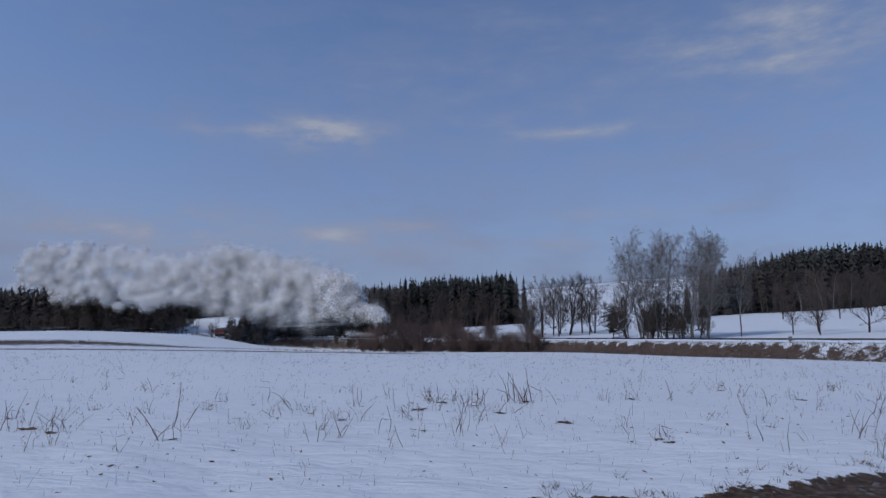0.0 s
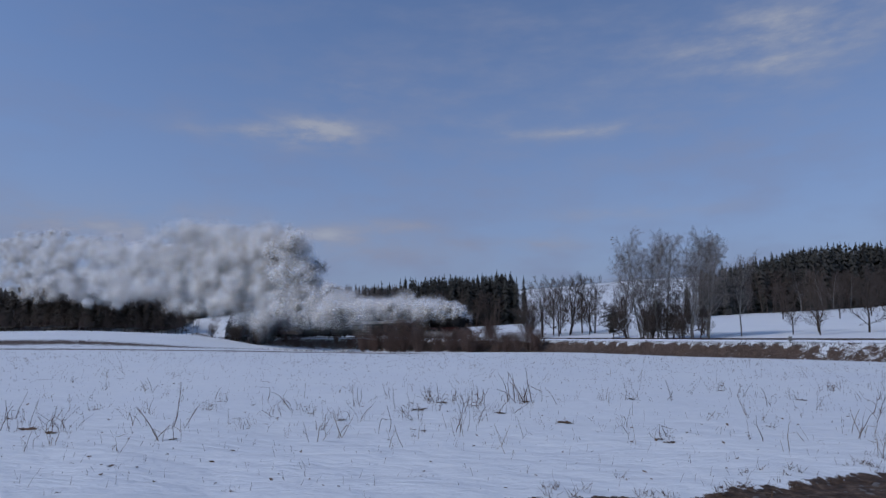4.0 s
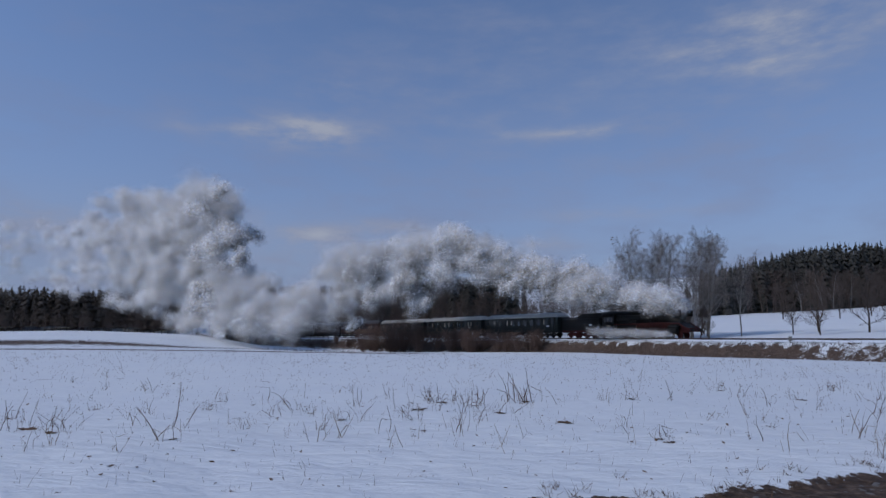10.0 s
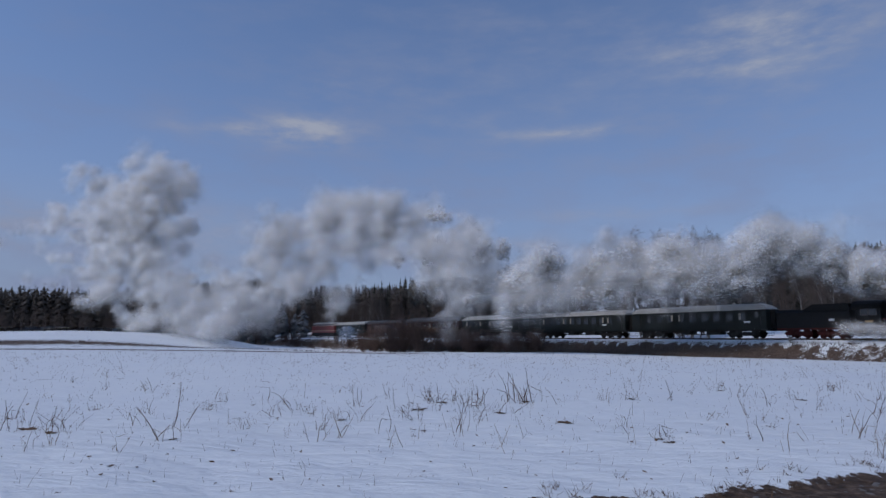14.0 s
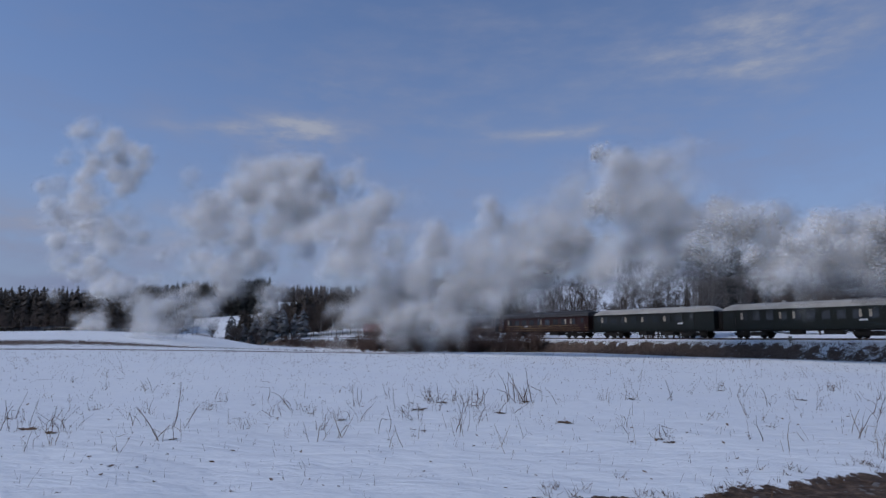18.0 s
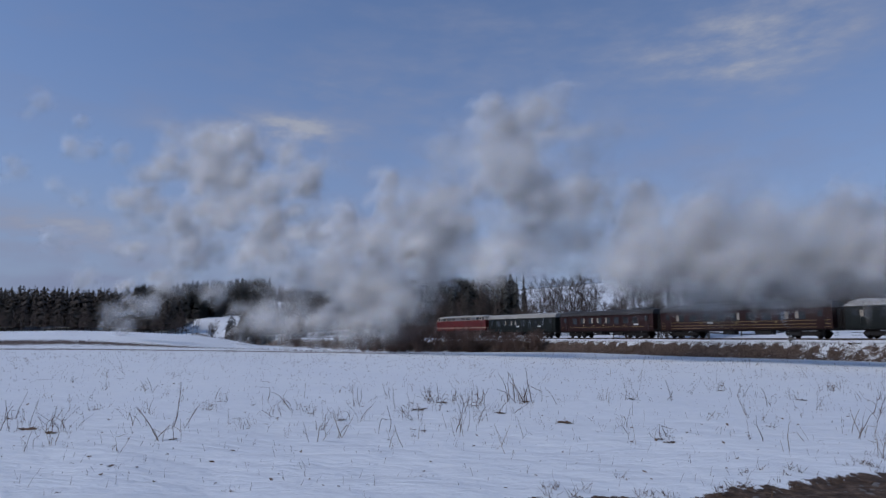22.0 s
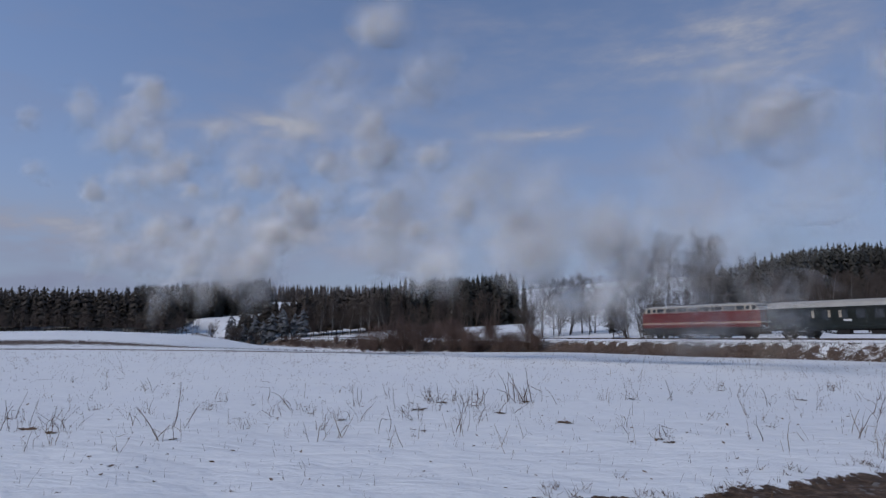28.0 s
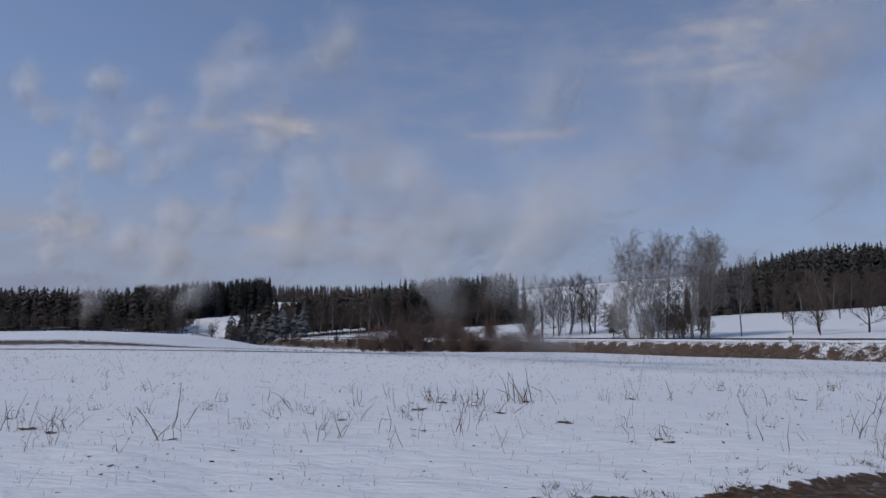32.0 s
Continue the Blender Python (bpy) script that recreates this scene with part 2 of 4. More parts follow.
def part(name, shape, material, parent=None, label="", smooth=False):
    """Links a shape (or a ready mesh) as one mesh object under a thing or a part."""
    me = shape if isinstance(shape, bpy.types.Mesh) else shape.mesh(name, material, smooth)
    ob = new(name, me)
    if parent:
        ob.parent = parent
    return tagged(ob, label)


def thing(name, label, category, group="", m=None, kind=""):
    ob = new(name)
    if m is not None:
        ob.matrix_basis = m
    return tagged(ob, label, category, group, kind)


def rnd(a, b):
    return random.uniform(a, b)


def ball_spot(k=1.0):
    """A random place in a ball of radius k."""
    while True:
        p = Vector((rnd(-1, 1), rnd(-1, 1), rnd(-1, 1)))
        if p.length < 1:
            return p * k


def smooth(a, b, x):
    t = min(1.0, max(0.0, (x - a) / (b - a)))
    return t * t * (3 - 2 * t)


# ---------------------------------------------------------------- plan
TX, TY = 20.0, 103.2               # a point of the track's centre line
DX, DY = 0.5540, -0.8325           # the way the train goes
RAIL = 1.44                        # top of the rail
HEADING = math.degrees(math.atan2(DY, DX))


def on_track(s, off=0.0, z=0.0):
    """A place s metres along the track and off metres to its left (the far side)."""
    return (TX + DX * s - DY * off, TY + DY * s + DX * off, z)


def track_sd(x, y):
    return (x - TX) * DX + (y - TY) * DY, -(x - TX) * DY + (y - TY) * DX


def front(t):
    """How far the engine's front buffers are along the track."""
    return -63.1 + 8.79 * t + 0.00846 * (t - 16) ** 2


def height(x, y):
    """The ground's height."""
    s, d = track_sd(x, y)
    base = -0.75 - 1.25 * smooth(15, -70, s)
    if d < 0:
        z = base * smooth(-70, -9, d) + 0.04 * noise.noise((x * 0.05, y * 0.05, 3)) * 4 * smooth(3, 30, math.hypot(x, y))
        z += 3.0 * smooth(-36, -72, x) * math.exp(-((y - 165) / 42) ** 2) * smooth(-3, -30, d)
        z += 0.35 * smooth(-20, -60, x) * math.exp(-((y - 98) / 9) ** 2)
    else:
        z = 0.9
    rise = 0.068 * min(max(0.0, d - 14), 400) * smooth(-540, -270, s)
    rise += 0.088 * max(0.0, min(y, 720) - 262) + 1.2 * smooth(120, 300, y)
    lumpy = 0.8 * noise.noise((x * 0.02, y * 0.02, 9)) * smooth(120, 300, math.hypot(x, y))
    z += rise + lumpy
    # the embankment that carries the rails
    if abs(d) < 14 and -420 < s < 260:
        top = 1.10
        k = abs(d)
        bank = top - max(0.0, k - 2.75) / 1.35
        rough = 0.3 * noise.noise((x * 0.7, y * 0.7, 1)) * smooth(2.8, 4.2, k)
        if d < 0:
            z = max(z, bank + rough)
        else:
            z = max(z, bank) if k > 6 else max(0.9, bank) if k > 2.75 else bank
    # wheel-rutted farm track beside the camera
    if y < 45 and abs(x) < 40:
        k = smooth(45, 20, y)
        z += k * (.045 * noise.noise((x * .9 + y * .4, y * 1.7, 5)) + .022 * noise.noise((x * 2.4 + y, y * 4.6, 6)) + .07 * noise.noise((x * .3, y * .35, 8)))
    z -= 0.07 * soil_mask(x, y)
    return z


def soil_mask(x, y):
    edge = 6.72 + 0.12 * (x - 1.3) + 0.215 * max(0.0, x - 2.5) + 0.05 * math.sin(x * 4.3)
    return smooth(0.3, -0.3, y - edge) * smooth(0.0, 1.6, x + (y - 5.5) * 0.2)


def bare_mask(x, y):
    s, d = track_sd(x, y)
    b = 0.0
    if d < 0:
        b = smooth(-2.95, -3.5, d) * smooth(-7.6, -5.2, d) * (1.15 - 0.5 * smooth(36, 44, s))
        left = smooth(-18, -52, x)
        wob = 2.5 * noise.noise((x * 0.04, y * 0.04, 7))
        b = max(b, 1.2 * left * math.exp(-((y - 107 - wob) / 14) ** 2))
        b = max(b, 0.9 * smooth(12, -10, x) * math.exp(-((y - 80 - wob) / 6) ** 2))
        b = max(b, 0.16 * smooth(14, 30, y))
    elif d < 8:
        b = 0.45 * smooth(3.0, 4.5, d)
    return b


# ---------------------------------------------------------------- ground
def graded(steps, far):
    """Lines that lie close together near 0 and ever wider apart up to far."""
    out, x, st = [0.0], 0.0, steps[0]
    for lim, step in zip(steps[1::2], steps[0::2]):
        while x < lim:
            x += step
            out.append(x)
    k = steps[-2]
    while x < far:
        k *= 1.13
        x += k
        out.append(x)
    return out


def build_ground():
    side = graded([0.14, 6.0, 0.5, 20, 1.1, 75, 2.2, 130], 4200)
    xs = [-v for v in side[:0:-1]] + side
    fwd = [4.8 + v for v in graded([0.12, 5.0, 0.35, 16, 0.9, 110, 2.4, 260], 4300)]
    ys = [-3000, -1200, -400, -120, -40, -15, -5, 0, 2, 3.4, 4.2] + fwd
    vs = [(x, y, height(x, y)) for y in ys for x in xs]
    n = len(xs)
    fs = [(j * n + i, j * n + i + 1, (j + 1) * n + i + 1, (j + 1) * n + i) for j in range(len(ys) - 1) for i in range(n - 1)]
    me = bpy.data.meshes.new("ground")
    me.from_pydata(vs, [], fs)
    me.polygons.foreach_set("use_smooth", [True] * len(fs))
    me.materials.append(SNOW_GROUND)
    for key, fn in (("bare", bare_mask), ("soil", soil_mask)):
        a = me.attributes.new(key, "FLOAT", "POINT")
        a.data.foreach_set("value", [fn(x, y) for x, y, _ in vs])
    tagged(new("ground", me), "snow-covered field with wind ripples and dry stubble", "ground", kind="structure")


build_ground()


def build_track():
    tr = thing("railway_track", "single snowy railway track on a low embankment", "railway track", kind="structure")
    tr.matrix_basis = pose(*on_track(0), 0, 0, HEADING)
    for y in (-0.753, 0.753):
        r = Shape()
        prof = [(-0.065, 0), (0.065, 0), (0.065, 0.012), (0.012, 0.03), (0.012, 0.11), (0.034, 0.12), (0.034, 0.15),
                (-0.034, 0.15), (-0.034, 0.12), (-0.012, 0.11), (-0.012, 0.03), (-0.065, 0.012)]
        r.prism([(y + a, RAIL - 0.15 + b) for a, b in prof], -330, 200)
        part("rail", r, RUST, tr, "rust-brown steel rail")
    bed = Shape()
    vs = []
    for i in range(266):
        x = -330 + i * 2
        for y, z in ((-2.9, 1.02), (-2.2, 1.2), (-0.95, 1.27), (0, 1.24), (0.95, 1.27), (2.2, 1.2), (2.9, 1.02)):
            vs.append((x, y + rnd(-.05, .05), z + rnd(-.025, .025)))
    bed.add(vs, [(i * 7 + j, i * 7 + j + 1, i * 7 + j + 8, i * 7 + j + 7) for i in range(265) for j in range(6)])
    part("ballast_shoulder", bed, SNOW, tr, "snow lying on the ballast", True)
    one = Shape().box((0, 0, 0), (0.26, 2.5, 0.16), 0.02).mesh("sleeper", SLEEPER)
    for i in range(170):
        o = part("sleeper", one, SLEEPER, tr)
        o.location = (-60 + i * 0.65, 0, 1.23)


build_track()


def build_kilometre_post():
    p = thing("trackside_post", "short weathered concrete trackside post in the snow", "post", m=pose(*on_track(38.3, -2.6, 0.75)))
    part("post", Shape().box((0, 0, 0.45), (0.3, 0.22, 0.9), 0.05), CONCRETE, p)
    part("cap", Shape().box((0, 0, 0.93), (0.34, 0.26, 0.07), 0.02), SNOW, p, "cap of snow")


build_kilometre_post()


# ---------------------------------------------------------------- train
def wheel(parent, x, y, r, spokes=0, material=UNDER, name="wheel"):
    """A wheel on the rail, its axle along y: tyre, hub and disc or spokes."""
    w = part(name, Shape().ring((0, 0, 0), r, r * 0.13, 0.13, 24), material, parent, smooth=True)
    w.location = (x, y, r)
    hub = Shape().rod((0, -0.1, 0), (0, 0.1, 0), r * 0.2, n=12)
    if spokes:
        for i in range(spokes):
            a = 2 * math.pi * i / spokes
            hub.rod((0, 0, 0), (math.cos(a) * r * 0.9, 0, math.sin(a) * r * 0.9), 0.045, n=5)
        a = 0.4
        hub.slab([(math.cos(a + g) * r * q, math.sin(a + g) * r * q) for g, q in ((-.6, .55), (-.6, .9), (0, .93), (.6, .9), (.6, .55))], -0.04, 0.04)
    else:
        hub.rod((0, -0.03, 0), (0, 0.03, 0), r * 0.9, n=20)
    part("spokes" if spokes else "disc", hub, material, w)
    return w


def buffers(parent, x, way, z=1.05, material=BLACK):
    for y in (-0.875, 0.875):
        b = Shape().rod((x, y, z), (x + way * 0.4, y, z), 0.1, n=12)
        b.lathe([(x + way * 0.4, 0.1), (x + way * 0.45, 0.22), (x + way * 0.5, 0.22), (x + way * 0.52, 0.1)], "x", (0, y, z), 16)
        part("buffer", b, material, parent)


def bogie(parent, x, base=2.6, r=0.5, material=UNDER):
    b = Shape()
    for y in (-1.0, 1.0):
        prof = [(-base / 2 - 0.55, 0.5), (-base / 2 - 0.3, 0.36), (-base / 2 + 0.3, 0.36), (-0.6, 0.28), (0.6, 0.28), (base / 2 - 0.3, 0.36),
                (base / 2 + 0.3, 0.36), (base / 2 + 0.55, 0.5), (base / 2 + 0.4, 0.72), (0.5, 0.8), (-0.5, 0.8), (-base / 2 - 0.4, 0.72)]
        b.slab(prof, y - 0.08, y + 0.08)
        for k in (-1, 1):
            b.box((k * base / 2, y, 0.48), (0.36, 0.3, 0.34), 0.05)
        for k in (-0.35, 0, 0.35):
            b.rod((k, y * 1.08, 0.3), (k, y * 1.08, 0.72), 0.1, n=8)
    b.box((0, 0, 0.62), (0.7, 2.0, 0.3))
    o = part("bogie", b, material, parent)
    o.location = (x, 0, 0)
    for k in (-1, 1):
        for y in (-0.75, 0.75):
            wheel(o, k * base / 2, y, r, 0, material)
    return o


def roof_profile(hw, eave, top, n=10):
    """A flattened arch from eave to eave, closed below."""
    pts = []
    for i in range(n + 1):
        a = math.pi * i / n
        c = math.cos(a)
        pts.append((hw * math.copysign(abs(c) ** 0.75, c), eave + (top - eave) * math.sin(a) ** 0.8))
    return pts


def coach(name, label, length, body_mat, roof_mat, windows, doors, base, rounded, vents, sign, bands=None, clerestory=False, wheel_inset=3.3, skirts=True, win=(0.95, 0.95)):
    """A four-axle passenger coach; x = 0 at its front buffers, running back to -length; the rail is z = 0."""
    c = thing(name, label, "railway coach", "vehicles of the train")
    L = length - 1.15
    x0 = -0.57
    hw, eave, top = 1.42, 3.4, 4.2
    body = Shape()
    prof = [(-hw + 0.03, 1.02), (hw - 0.03, 1.02), (hw, 1.3), (hw, 2.6), (hw - 0.03, eave), (-hw + 0.03, eave), (-hw, 2.6), (-hw, 1.3)]
    body.prism(prof, x0 - L + 0.05, x0 - 0.05)
    b = part("body", body, body_mat, c)
    roof = Shape()
    rp = roof_profile(hw + 0.06, eave, top)
    n = len(rp)
    stations = [(x0 - L, 0.0), (x0 - L + 0.35, 0.55), (x0 - L + 1.1, 1.0), (x0 - 1.1, 1.0), (x0 - 0.35, 0.55), (x0, 0.0)] if rounded else \
        [(x0 - L, 0.86), (x0 - L + 0.2, 1.0), (x0 - 0.2, 1.0), (x0, 0.86)]
    vs = [(x, y, eave + (z - eave) * (0.25 + 0.75 * k)) for x, k in stations for y, z in rp]
    fs = [(j * n + i, j * n + i + 1, (j + 1) * n + i + 1, (j + 1) * n + i) for j in range(len(stations) - 1) for i in range(n - 1)]
    fs += [tuple(range(n)), tuple(range((len(stations) - 1) * n, len(stations) * n))[::-1]]
    for j in range(len(stations) - 1):
        fs.append((j * n, (j + 1) * n, (j + 1) * n + n - 1, j * n + n - 1))
    roof.add(vs, fs)
    r = part("roof", roof, roof_mat, c, smooth=True)
    if clerestory:
        cl = Shape().prism(roof_profile(0.85, top - 0.25, top + 0.22, 6), x0 - L + 1.4, x0 - 1.4)
        part("clerestory", cl, roof_mat, r)
    for i in range(vents):
        x = x0 - 1.8 - (L - 3.6) * i / max(1, vents - 1)
        v = Shape().lathe([(0, 0.09), (0.12, 0.09), (0.14, 0.2), (0.26, 0.2), (0.3, 0.08)], "z", (x, 0.35 if i % 2 else -0.35, top - 0.08), 10)
        part("roof_vent", v, roof_mat, r)
    if vents:
        for x in (x0 - 2.2, x0 - L + 2.2):
            part("roof_hatch", Shape().prism(roof_profile(0.75, top - 0.02, top + 0.16, 6), x - 1.1, x + 1.1), DARKROOF, r)
    # windows, each a frame with a sunk pane
    ww, wh = win
    zc = 2.58
    for side in (-1, 1):
        y = side * (hw - 0.005)
        for x in windows:
            fr = Shape()
            for dx, dz, sx, sz in ((0, wh / 2, ww + 0.12, 0.06), (0, -wh / 2, ww + 0.12, 0.06), (-ww / 2, 0, 0.06, wh), (ww / 2, 0, 0.06, wh), (0, 0.18, ww, 0.03)):
                fr.box((dx, 0, dz), (sx, 0.06, sz))
            f = part("window", fr, body_mat, c)
            f.location = (x0 - x, y, zc)
            part("pane", Shape().box((0, -side * 0.012, 0), (ww, 0.05, wh)), GLASS, f)
            if (x * 7.3) % 3 < 1.2:
                part("curtain", Shape().box((ww * 0.32 * (1 if (x * 5) % 2 < 1 else -1), side * 0.016, 0.05), (ww * 0.3, 0.01, wh * 0.8)), CREAM, f, "pale curtain")
        for x in doors:
            d = Shape().box((0, 0, 0), (0.86, 0.05, 2.1))
            d.box((0, side * 0.03, -0.35), (0.7, 0.02, 1.1))
            o = part("door", d, body_mat, c)
            o.location = (x0 - x, side * (hw + 0.005), 2.2)
            part("door_window", Shape().box((0, side * 0.02, 0.5), (0.5, 0.03, 0.75)), GLASS, o)
            part("grab_rail", Shape().rod((0.5, side * 0.08, -0.7), (0.5, side * 0.08, 0.3), 0.02, n=6), STEEL, o)
            st = Shape()
            for k in range(3):
                st.box((0, side * 0.05, -1.3 - 0.28 * k), (0.9, 0.28, 0.04))
            part("steps", st, UNDER, o)
        if bands:
            for z0, hgt, mt in bands:
                part("band", Shape().box((x0 - L / 2, side * (hw + 0.006), z0), (L - 0.5, 0.012, hgt)), mt, b, "thin painted band")
            for k in range(5):
                part("lettering", Shape().box((x0 - L * (0.28 + 0.11 * k), side * (hw + 0.016), 1.86), (0.22, 0.012, 0.16)), GOLD, b, "faded gold lettering bar")
        for x in sign:
            part("sign", Shape().box((x0 - x, side * (hw + 0.02), 1.95), (0.8, 0.02, 0.2)), WHITE, b, "white destination plate")
    fr = Shape()
    for y in (-1.1, 1.1):
        fr.box((x0 - L / 2, y, 0.95), (L - 0.1, 0.12, 0.2))
        m = L / 2
        fr.rod((x0 - wheel_inset - 1.9, y * 0.9, 0.85), (x0 - m + 1.8, y * 0.9, 0.48), 0.05, n=5)
        fr.rod((x0 - L + wheel_inset + 1.9, y * 0.9, 0.85), (x0 - m - 1.8, y * 0.9, 0.48), 0.05, n=5)
        fr.rod((x0 - m + 1.8, y * 0.9, 0.48), (x0 - m - 1.8, y * 0.9, 0.48), 0.05, n=5)
    fr.box((x0 - 0.05, 0, 1.05), (0.14, 2.5, 0.4))
    fr.box((x0 - L + 0.05, 0, 1.05), (0.14, 2.5, 0.4))
    part("underframe", fr, UNDER, c)
    for x, sx in ((L * 0.36, 1.9), (L * 0.56, 1.3)):
        part("battery_box", Shape().box((x0 - x, -0.95, 0.68), (sx, 0.55, 0.5), 0.05), UNDER, c)
        part("battery_box", Shape().box((x0 - x - 0.7, 0.95, 0.68), (sx, 0.55, 0.5), 0.05), UNDER, c)
    for x in (x0 - wheel_inset, x0 - L + wheel_inset):
        bogie(c, x, base)
    buffers(c, x0, 1)
    buffers(c, x0 - L, -1)
    for x, k in ((x0, 1), (x0 - L, -1)):
        vs = []
        for i in range(7):
            q = 0.09 * (i % 2)
            for y, z in ((-.6 + q, 1.1 + q), (.6 - q, 1.1 + q), (.6 - q, 3.2 - q), (.4, 3.4 - q), (-.4, 3.4 - q), (-.6 + q, 3.2 - q)):
                vs.append((x + k * .09 * i, y, z))
        g = Shape().add(vs, [(j * 6 + i, j * 6 + (i + 1) % 6, j * 6 + 6 + (i + 1) % 6, j * 6 + 6 + i) for j in range(6) for i in range(6)] + [tuple(range(36, 42))])
        part("gangway_bellows", g, UNDER, c, "black folded gangway bellows")
    return c


def steam_engine():
    """A ten-coupled tender engine; x = 0 at the front buffers."""
    e = thing("steam_locomotive", "black steam locomotive with red running gear and smoke deflectors", "locomotive", "vehicles of the train")
    zb, rb = 2.95, 0.92
    boiler = Shape().lathe([(-2.25, 0.0), (-2.26, 0.55), (-2.3, 0.9), (-2.4, 0.98), (-4.7, 0.98), (-4.72, rb), (-9.4, rb), (-9.6, 0.98), (-13.0, 0.98)], "x", (0, 0, zb), 28)
    bo = part("boiler", boiler, BLACK, e, "soot-black riveted boiler", True)
    for x in (-5.6, -7.2, -8.8, -10.6):
        part("boiler_band", Shape().lathe([(x - .04, rb + .0), (x - .04, rb + .075), (x + .04, rb + .075), (x + .04, rb)], "x", (0, 0, zb), 28), SOOT, bo)
    door = Shape().lathe([(-2.2, 0.0), (-2.2, 0.2), (-2.14, 0.5), (-2.24, 0.74)], "x", (0, 0, zb), 24)
    for a in (0.4, -0.4):
        door.rod((-2.12, 0.72, zb + a), (-2.12, -0.3, zb + a), 0.035, n=6)
    part("smokebox_door", door, SOOT, bo, "", True)
    part("chimney", Shape().lathe([(3.75, 0.42), (3.85, 0.36), (4.22, 0.33), (4.3, 0.42), (4.36, 0.42), (4.36, 0.3)], "z", (-3.26, 0, 0), 20), SOOT, bo, "", True)
    part("steam_dome", Shape().lathe([(3.7, 0.48), (3.95, 0.45), (4.15, 0.3), (4.2, 0.0)], "z", (-6.3, 0, 0), 18), BLACK, bo, "", True)
    part("sand_dome", Shape().box((-7.8, 0, 3.95), (1.3, 0.9, 0.5), 0.2), BLACK, bo)
    part("safety_valves", Shape().rod((-10.6, .15, 3.8), (-10.6, .15, 4.15), .07).rod((-10.6, -.15, 3.8), (-10.6, -.15, 4.15), .07), STEEL, bo)
    for y in (-1, 1):
        part("handrail", Shape().rod((-2.8, y * 1.02, zb + .3), (-12.6, y * 1.02, zb + .3), .025, n=6), STEEL, bo)
        pipe = Shape().rod((-5, y * .85, zb + .52), (-12, y * .85, zb + .42), .05, n=6)
        pipe.rod((-6.3, y * .5, 3.95), (-6.3, y * 1.0, 2.2), .06, n=6)
        part("pipe", pipe, SOOT, bo)
        # smoke deflector beside the smokebox
        d = Shape().slab([(-1.6, 2.95), (-1.5, 3.65), (-1.7, 3.75), (-2.9, 3.75), (-3.0, 3.65), (-3.0, 2.95)], y * 1.3 - 0.02, y * 1.3 + 0.02)
        for x in (-1.9, -2.7):
            d.rod((x, y * 1.3, 3.3), (x, y * .95, 3.2), .025, n=6)
        part("smoke_deflector", d, BLACK, e)
        run = Shape().slab([(-2.0, 2.02), (-12.9, 2.02), (-12.9, 2.08), (-2.0, 2.08)], y * 1.0, y * 1.46)
        part("running_board", run, BLACK, e)
        edge = Shape().slab([(-2.0, 1.9), (-12.9, 1.9), (-12.9, 2.04), (-2.0, 2.04)], y * 1.43, y * 1.475)
        edge.slab([(-0.75, 1.18), (-0.75, 1.32), (-2.0, 2.04), (-2.0, 1.9)], y * 1.36, y * 1.475)
        part("running_board_edge", edge, RED, e, "red edge of the running board")
        cyl = Shape().lathe([(-2.35, .2), (-2.4, .44), (-3.65, .44), (-3.7, .2)], "x", (0, y * 1.18, .95), 18)
        cyl.lathe([(-2.2, .1), (-2.3, .24), (-3.75, .24), (-3.85, .1)], "x", (0, y * 1.15, 1.5), 14)
        cyl.box((-3.02, y * 1.0, 1.3), (1.2, .5, .7), .05)
        part("cylinder", cyl, BLACK, e, "", True)
        rods = Shape().box((-8.0, y * 1.02, .62), (6.8, .07, .15))
        rods.rod((-3.7, y * 1.15, .95), (-5.2, y * 1.15, .95), .05, n=8)
        rods.rod((-5.2, y * 1.12, .95), (-8.3, y * 1.08, .65), .07, n=6)
        rods.box((-4.9, y * 1.15, 1.2), (2.2, .08, .1)).rod((-5.6, y * 1.12, 1.4), (-8.0, y * 1.1, 1.2), .045, n=6)
        part("coupling_rods", rods, STEEL, e)
        part("lamp", Shape().lathe([(-0.62, .14), (-0.5, .17), (-0.48, .15)], "x", (0, y * .8, 1.62), 12), STEEL, e)
        part("injector_tank", Shape().lathe([(-9.0, .05), (-9.05, .22), (-10.3, .22), (-10.35, .05)], "x", (0, y * 1.2, 2.32), 12), BLACK, e, "", True)
    frame_ = Shape()
    for y in (-.55, .55):
        frame_.slab([(-.65, 1.3), (-.65, .85), (-2.2, .8), (-4.3, .5), (-13.4, .5), (-13.4, 2.1), (-3, 2.2), (-2, 1.6)], y - .04, y + .04)
    part("main_frame", frame_, RED, e, "red plate frame")
    part("firebox", Shape().box((-11.3, 0, 1.75), (3.4, 1.5, 1.5), .15), BLACK, e)
    part("smokebox_saddle", Shape().box((-3.1, 0, 1.75), (1.8, 1.3, 1.0), .1), BLACK, e)
    part("ashpan", Shape().box((-11.2, 0, .75), (2.6, 1.2, .6), .1), SOOT, e)
    part("brake_gear", Shape().box((-8.2, 0, .75), (7.2, .9, .5), .05), RED, e)
    part("buffer_beam", Shape().box((-.62, 0, 1.08), (.12, 2.6, .5), .06), RED, e, "red buffer beam")
    plat = Shape().slab([(-.6, 1.33), (-.6, 1.38), (-1.1, 1.4), (-2.05, 1.98), (-2.05, 1.9), (-1.1, 1.33)], -1.3, 1.3)
    part("front_platform", plat, BLACK, e)
    buffers(e, -.65, 1)
    for x in (-5.0, -6.65, -8.3, -9.95, -11.6):
        for y in (-.75, .75):
            wheel(e, x, y, .7, 12, RED, "driving_wheel")
    for y in (-.75, .75):
        wheel(e, -2.3, y, .42, 8, RED, "leading_wheel")
